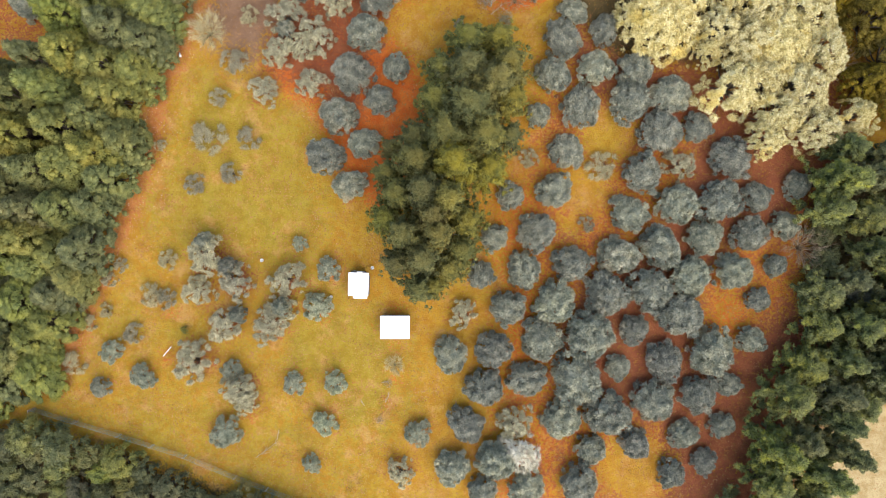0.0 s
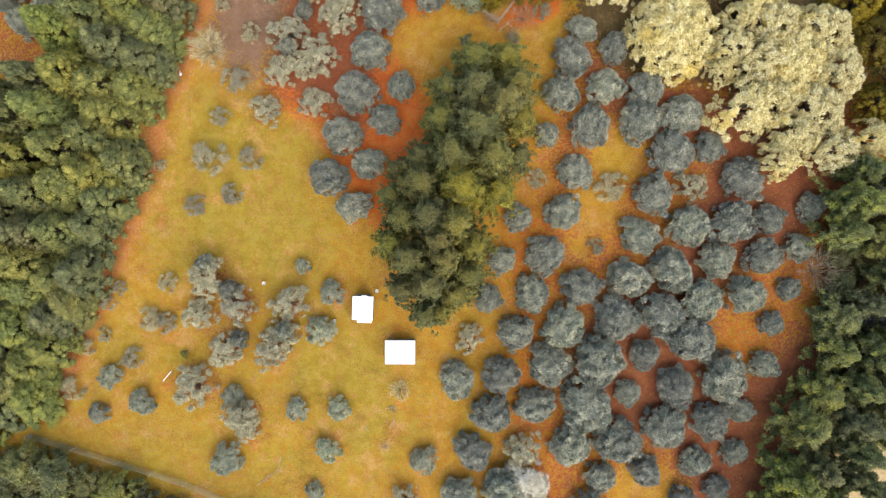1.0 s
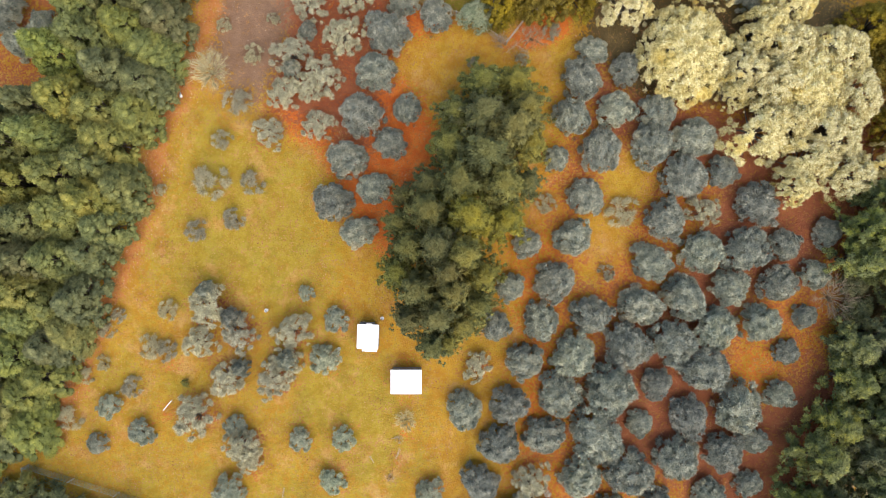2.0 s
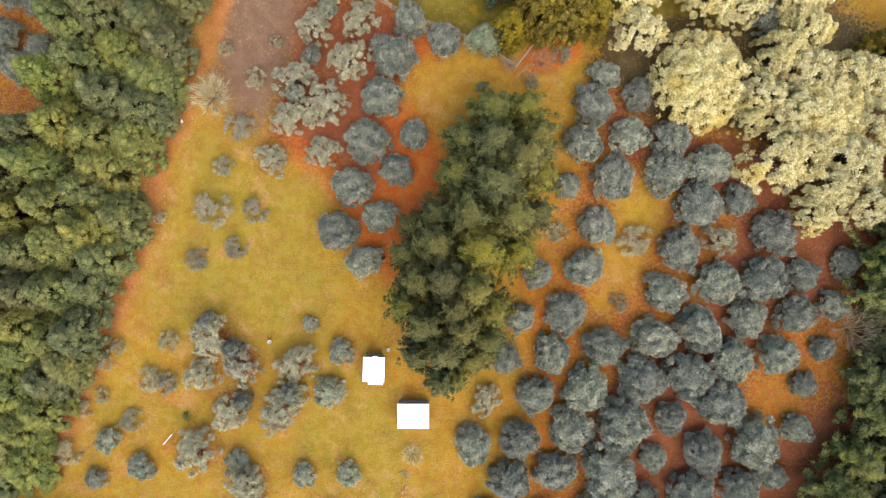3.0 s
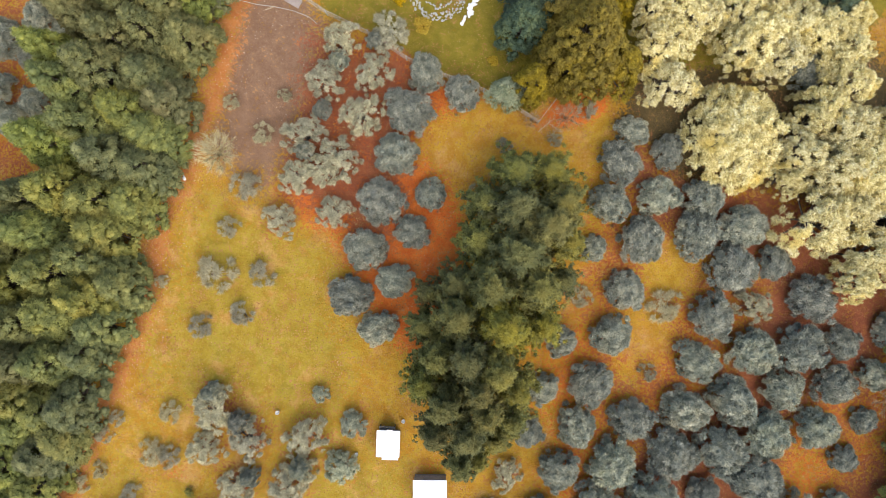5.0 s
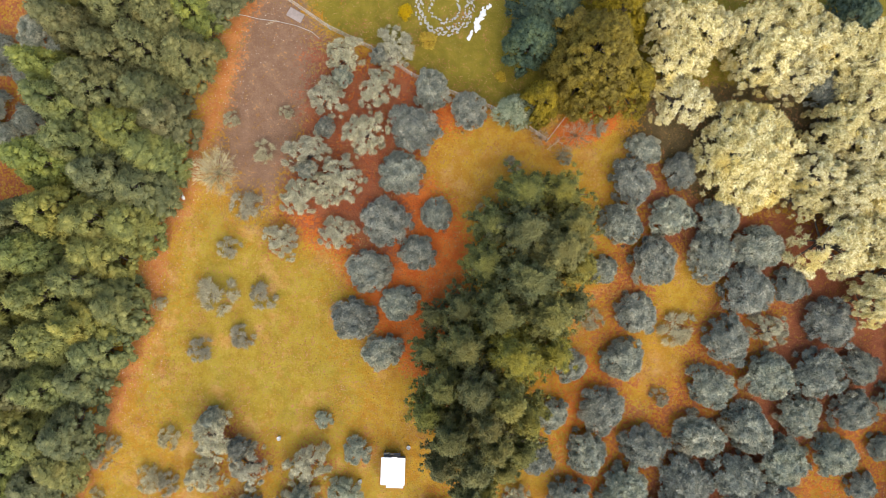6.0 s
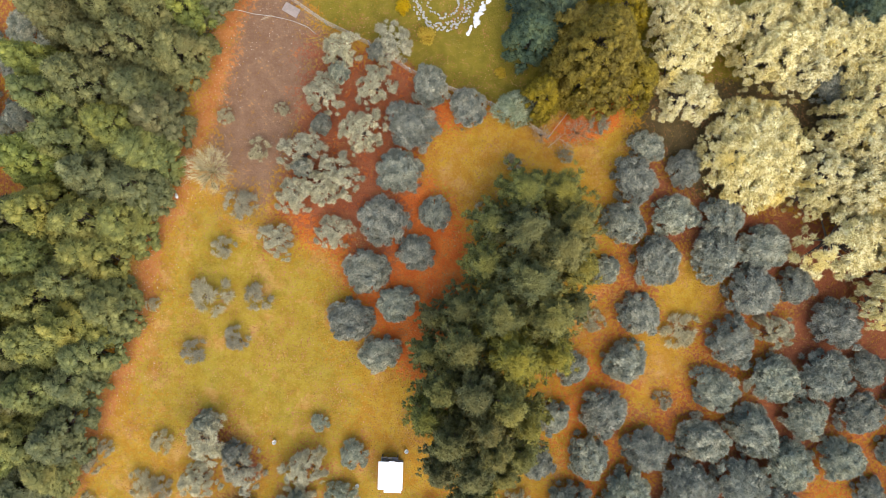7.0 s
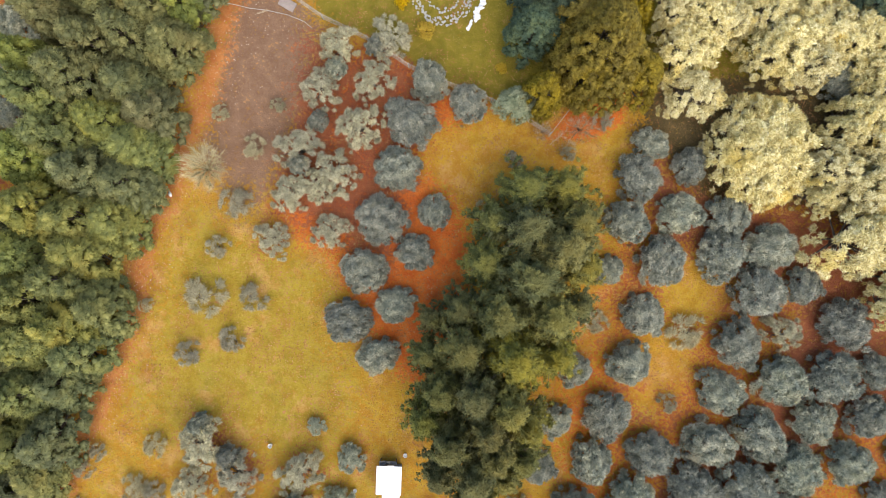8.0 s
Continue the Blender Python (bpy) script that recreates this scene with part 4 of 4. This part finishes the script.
def shed_extras():
    """What stands against the sheds' shaded sides."""
    bench = thing("potting_bench", pose(-9.35, -2.12, 0, 0, 0, -2), "grey wooden bench against the small shed", "bench")
    part("bench_top", box(bmesh.new(), (1.5, 0.42, 0.05), (0, 0, 0.83), bevel=0.01), M_WALL, bench)
    for sx in (-0.68, 0.68):
        for sy in (-0.15, 0.15):
            part("leg", box(bmesh.new(), (0.07, 0.07, 0.805), (sx, sy, 0.4025)), M_DARKWOOD, bench)
    for dx, size, turn in ((-0.45, (0.5, 0.36, 0.30), 8), (0.02, (0.32, 0.30, 0.42), -12)):
        crate = thing("crate", pose(-9.35 + dx, -2.06 - dx * 0.03, 0.858, 0, 0, turn), "weathered grey crate on the bench", "crate", "crates on the bench")
        w, d, h = size
        part("base", box(bmesh.new(), (w, d, 0.03), (0, 0, 0.015)), M_WALL, crate)
        for name, sz, at in (("side", (w, 0.02, h - 0.03), (0, d / 2 - 0.01, h / 2 + 0.015)), ("side", (w, 0.02, h - 0.03), (0, -d / 2 + 0.01, h / 2 + 0.015)),
                             ("side", (0.02, d - 0.04, h - 0.03), (w / 2 - 0.01, 0, h / 2 + 0.015)), ("side", (0.02, d - 0.04, h - 0.03), (-w / 2 + 0.01, 0, h / 2 + 0.015))):
            part(name, box(bmesh.new(), sz, at), M_STONE, crate)


shed_extras()


def bucket(x, y, r, h, label):
    """A tapered tub with a rolled rim."""
    ob = thing("bucket", pose(x, y, 0.02), label, "bucket", "white buckets")
    verts, faces, n = [], [], 14
    rings = ((r * 0.78, 0), (r * 0.98, h), (r * 1.06, h), (r * 1.06, h - 0.03), (r * 0.94, h - 0.03), (r * 0.74, 0.02))
    for radius, z in rings:
        verts += [(radius * math.cos(6.2832 * k / n), radius * math.sin(6.2832 * k / n), z) for k in range(n)]
    for i in range(len(rings) - 1):
        faces += [(i * n + k, i * n + (k + 1) % n, (i + 1) * n + (k + 1) % n, (i + 1) * n + k) for k in range(n)]
    faces += [tuple(range(n))[::-1], tuple(range((len(rings) - 1) * n, len(rings) * n))]
    mesh_object("tub", verts, faces, M_WHITEPAINT, ob)
    hv, hf = [], []
    tube(hv, hf, [(r * math.cos(a), 0.03, h + r * 0.8 * math.sin(a)) for a in np.linspace(0, math.pi, 8)], [0.008] * 8, 4)
    mesh_object("handle", hv, hf, M_STEEL, ob, "thin wire handle")


for x, y, r, h in ((-19.7, -0.8, 0.19, 0.35), (-7.9, -1.6, 0.18, 0.32), (-12.3, -4.7, 0.17, 0.3), (-12.4, -5.3, 0.1, 0.2), (-29.8, 21.1, 0.1, 0.2)):
    bucket(x, y, r, h, "white plastic bucket standing on dry grass")


def lump(seed, sx, sy, sz, rough=0.25, level=2):
    """A rounded, uneven stone or sack that sits flat."""
    bm = bmesh.new()
    bmesh.ops.create_icosphere(bm, subdivisions=level, radius=1.0)
    for v in bm.verts:
        k = 1 + rough * noise.noise(v.co * 1.4 + Vector((seed * 7.3, 0, 0)))
        v.co = Vector((v.co.x * sx * k, v.co.y * sy * k, max(v.co.z * k, -0.35) * sz + 0.3 * sz))
    return bm


sack = thing("white_sack", pose(-28.6, 21.2, 0, 0, 0, 20), "white sack lying at the wood's edge", "sack")
part("body", lump(3, 0.15, 0.25, 0.16), M_WHITEPAINT, sack, smooth=True)
part("tied_neck", lump(4, 0.07, 0.09, 0.08, level=1), M_WHITEPAINT, sack, smooth=True).location = (0.02, 0.27, 0.02)

plank = thing("plank", pose(-29.9, -10.55, 0.0, 0, 0, 50), "white-painted plank lying beside an olive", "plank")
part("board", box(bmesh.new(), (1.35, 0.10, 0.04), (0, 0, 0.07), bevel=0.006), M_WHITEPAINT, plank)
for sx in (-0.5, 0.5):
    part("batten", box(bmesh.new(), (0.08, 0.10, 0.045), (sx, 0, 0.0255)), M_WALL, plank)


def rock_meshes(name, count, material, level=1):
    found = []
    for k in range(count):
        me = bpy.data.meshes.new(name)
        bm = lump(30 + k, 1.0, 0.85, 0.7, 0.5, level)
        bm.to_mesh(me)
        bm.free()
        me.materials.append(material)
        found.append(me)
    return found


STONES = rock_meshes("stone", 5, M_STONE)
WHITE_ROCKS = rock_meshes("rock", 4, M_WHITEPAINT, 2)


def stone_ring():
    ring = thing("stone_ring", pose(-4.6, 38.7, 0), "round garden bed ringed with pale stones", "garden bed")
    rng = random.Random(8)
    for count, radius, spread in ((105, 2.5, 0.25), (95, 2.15, 0.25), (50, 1.35, 0.2)):
        for k in range(count):
            a, r = 6.2832 * (k + rng.uniform(-0.3, 0.3)) / count, radius + rng.uniform(-spread, spread)
            stone = new("stone", rng.choice(STONES))
            stone.parent = ring
            s = rng.uniform(0.07, 0.17)
            stone.matrix_basis = pose(r * math.cos(a), r * math.sin(a), 0.0, 0, 0, rng.uniform(0, 360)) @ Matrix.Diagonal((s, s, s, 1))


stone_ring()

row = thing("white_rock_row", pose(-1.55, 37.3, 0, 0, 0, 60), "row of bright white rocks on the lawn", "rocks")
rng = random.Random(9)
for k in range(16):
    u = -1.8 + 3.6 * k / 15
    rock = new("rock", rng.choice(WHITE_ROCKS))
    rock.parent = row
    s = rng.uniform(0.13, 0.24) * (1.15 - 0.3 * abs(u) / 1.8)
    rock.matrix_basis = pose(u, rng.uniform(-0.2, 0.2) + 0.15 * math.sin(u * 2), 0, 0, 0, rng.uniform(0, 360)) @ Matrix.Diagonal((s * 1.3, s, s * 0.7, 1))

slab = thing("concrete_slab", pose(-18.3, 37.95, 0, 0, 0, -30), "worn concrete slab at the corner of the bare field", "slab")
part("slab", box(bmesh.new(), (1.5, 0.85, 0.14), (0, 0, 0.05), bevel=0.02), M_CONCRETE, slab)

hv, hf = [], []
line = [(-24.5, 38.2), (-22.9, 37.9), (-21.7, 37.6), (-20.1, 37.4), (-18.3, 37.0), (-16.8, 36.4), (-15.9, 35.6)]
fine = []
for (ax, ay), (bx, by) in zip(line, line[1:]):
    fine += [(ax + (bx - ax) * k / 4, ay + (by - ay) * k / 4, 0.06) for k in range(4)]
tube(hv, hf, fine, [0.03] * len(fine), 6)
hose = thing("irrigation_hose", pose(0, 0, 0), "pale irrigation hose lying across bare soil", "hose")
mesh_object("pipe", hv, hf, M_STONE, hose, smooth=True)


def fence(name, line, height, label, wire, step=4.6):
    """A wire fence: a post and a slanting brace now and then, with woven wire between."""
    ob = thing(name, pose(line[0][0], line[0][1], 0), label, "fence")
    ox, oy = line[0]
    wv, wf = [], []
    for (ax, ay), (bx, by) in zip(line, line[1:]):
        ax, ay, bx, by = ax - ox, ay - oy, bx - ox, by - oy
        long = math.hypot(bx - ax, by - ay)
        ux, uy = (bx - ax) / long, (by - ay) / long
        posts = max(1, round(long / step))
        for k in range(posts):
            s = long * k / posts
            bm = bmesh.new()
            bmesh.ops.create_cone(bm, cap_ends=True, segments=8, radius1=0.05, radius2=0.045, depth=height + 0.3, matrix=Matrix.Translation((ax + ux * s, ay + uy * s, height / 2 - 0.08)))
            part("post", bm, M_STONE, ob)
        rows = 7
        for k in range(rows):
            z = 0.06 + (height - 0.08) * k / (rows - 1)
            tube(wv, wf, [(ax, ay, z), (bx, by, z)], [0.022 if k == rows - 1 else 0.010] * 2, 3)
        columns = int(long / 0.12)
        for k in range(columns):
            s = long * k / columns
            tube(wv, wf, [(ax + ux * s, ay + uy * s, 0.04), (ax + ux * s, ay + uy * s, height)], [0.0065] * 2, 3)
    mesh_object("wire_mesh", wv, wf, wire, ob)
    return ob


fence("wire_fence", [(-44.1, -16.6), (-34.8, -19.4), (-27.8, -21.6), (-22.4, -23.8), (-15.7, -26.3), (-9.1, -29.1)], 1.1, "grey-green woven wire fence along the meadow", M_STEEL)
fence("wire_fence", [(-44.1, -16.75), (-44.7, -21.3), (-45.4, -27.4)], 1.1, "grey-green woven wire fence running into the thicket", M_STEEL)
fence("wire_fence", [(-19.6, 39.7), (-15.1, 36.6), (-11.2, 34.7), (-7.6, 32.3), (-4.3, 30.8), (-0.4, 29.3), (1.5, 28.4), (4.7, 26.3)], 1.3, "pale woven wire fence beside the lawn", M_OLDWIRE)
fence("wire_fence", [(4.75, 26.4), (6.7, 28.9), (9.3, 30.7)], 1.3, "pale woven wire fence turning towards the trees", M_OLDWIRE)


def fallen_branch(x, y, long, turn, seed):
    rng = random.Random(seed)
    ob = thing("fallen_branch", pose(x, y, 0.03, 0, 0, turn), "pale fallen branch lying on dry grass", "branch", "fallen branches")
    verts, faces = [], []
    spine = [(long * (k / 5 - 0.5), rng.uniform(-0.06, 0.06), 0.03) for k in range(6)]
    tube(verts, faces, spine, [0.032 - 0.004 * k for k in range(6)], 5)
    mesh_object("limb", verts, faces, M_TWIG, ob)
    tv, tf = [], []
    for k in range(34):
        a = Vector(spine[rng.randrange(0, 5)]).lerp(Vector(spine[5]), rng.uniform(0, 0.4))
        tube(tv, tf, [a, a + Vector((rng.uniform(0.1, 0.5), rng.choice((-1, 1)) * rng.uniform(0.1, 0.4), rng.uniform(0, 0.2))) * (long * 0.4)], [0.012, 0.005], 3)
    mesh_object("side_shoots", tv, tf, M_TWIG, ob)


for k, (x, y, long, turn) in enumerate(((-19.2, -21.0, 3.0, 38), (-18.0, -19.4, 1.0, 80), (-6.3, -15.4, 1.2, 70), (-6.6, -13.8, 0.9, 10), (-20.5, 37.3, 1.1, 20), (5.6, 26.2, 2.2, 40), (6.4, 25.9, 1.6, -30), (-9.0, -16.0, 0.8, 120))):
    fallen_branch(x, y, long, turn, k)

plant("dry_bush", -5.5, -11.9, 0.55, "dry_bush", "small pale dry bush of thin stems", "bush")
for x, y, s in ((-6.2, -13.9, 0.28), (-7.1, -17.8, 0.3)):
    plant("bare_bush", x, y, s, "bare_bush", "small dead bush of pale twigs on dry grass", "bush", tall=s * 0.5)


# ---------------------------------------------------------------- grass, fallen leaves and pebbles
def strew(name, count, seed, weight, length, width, lift, material, label, category):
    """Small blades strewn over the open ground, thick where weight is high."""
    rng = np.random.default_rng(seed)
    x, y = rng.uniform(-45, 43, count * 4), rng.uniform(-29, 40, count * 4)
    keep = rng.random(count * 4) < weight(x, y)
    x, y = x[keep][:count], y[keep][:count]
    n = len(x)
    a = rng.uniform(0, 6.2832, n)
    way = unit(np.stack([np.cos(a), np.sin(a), rng.uniform(0, lift, n)], 1))
    face = np.array([0, 0, 1.0]) + rng.normal(size=(n, 3)) * 0.3
    verts, faces = blades(rng, np.stack([x, y, np.full(n, 0.03)], 1), way, face, length, width)
    ob = mesh_object(name, verts, faces, material)
    tagged(ob, label, category, kind="stuff")


def clumps(x, y, scale, seed):
    """Smooth value noise from a few crossed waves, 0 to 1."""
    rng = np.random.default_rng(seed)
    v = np.zeros_like(x)
    for _ in range(9):
        a, k = rng.uniform(0, 6.28), scale * rng.uniform(0.6, 2.2)
        v += np.sin((x * np.cos(a) + y * np.sin(a)) * k + rng.uniform(0, 6.28))
    return np.clip(0.5 + v / 9 * 1.1, 0, 1)


def open_ground(x, y):
    west = inside(x, y, [*WEST_EDGE, (-45.0, -17.0), (-90.0, -17.0), (-90.0, 60.0)])
    return np.where((west < 3.0) & (inside(x, y, [*EAST_EDGE, (27.0, -60.0), (90.0, -60.0), (90.0, 11.0)]) < 2.0), 1.0, 0.0)


strew("dry_grass", 45000, 21, lambda x, y: open_ground(x, y) * clumps(x, y, 0.8, 1) ** 2 * (1 - soft(inside(x, y, MAUVE), 1.5)) * (1 - soft(1.5 - along(x, y, STRIP), 1.0)), 0.17, 0.05, 0.7, M_STRAW, "short dry yellow grass in tufts", "grass")
strew("fallen_leaves", 40000, 22, lambda x, y: open_ground(x, y) * np.clip(clumps(x, y, 1.0, 2) ** 4 * 1.8 + 0.6 * soft(2.0 - along(x, y, STRIP), 1.5), 0, 1) * (1 - 0.9 * soft(inside(x, y, MAUVE), 1.5)), 0.13, 0.10, 0.15, M_LITTER, "fallen orange and tan leaves", "leaves")
strew("pale_litter", 4500, 23, lambda x, y: np.clip(soft(1.8 - along(x, y, STRIP), 1.5) + 0.32 * soft(inside(x, y, MAUVE), 1.0), 0, 1) * open_ground(x, y), 0.10, 0.07, 0.3, M_SCRAP, "scattered white scraps and pebbles", "litter")
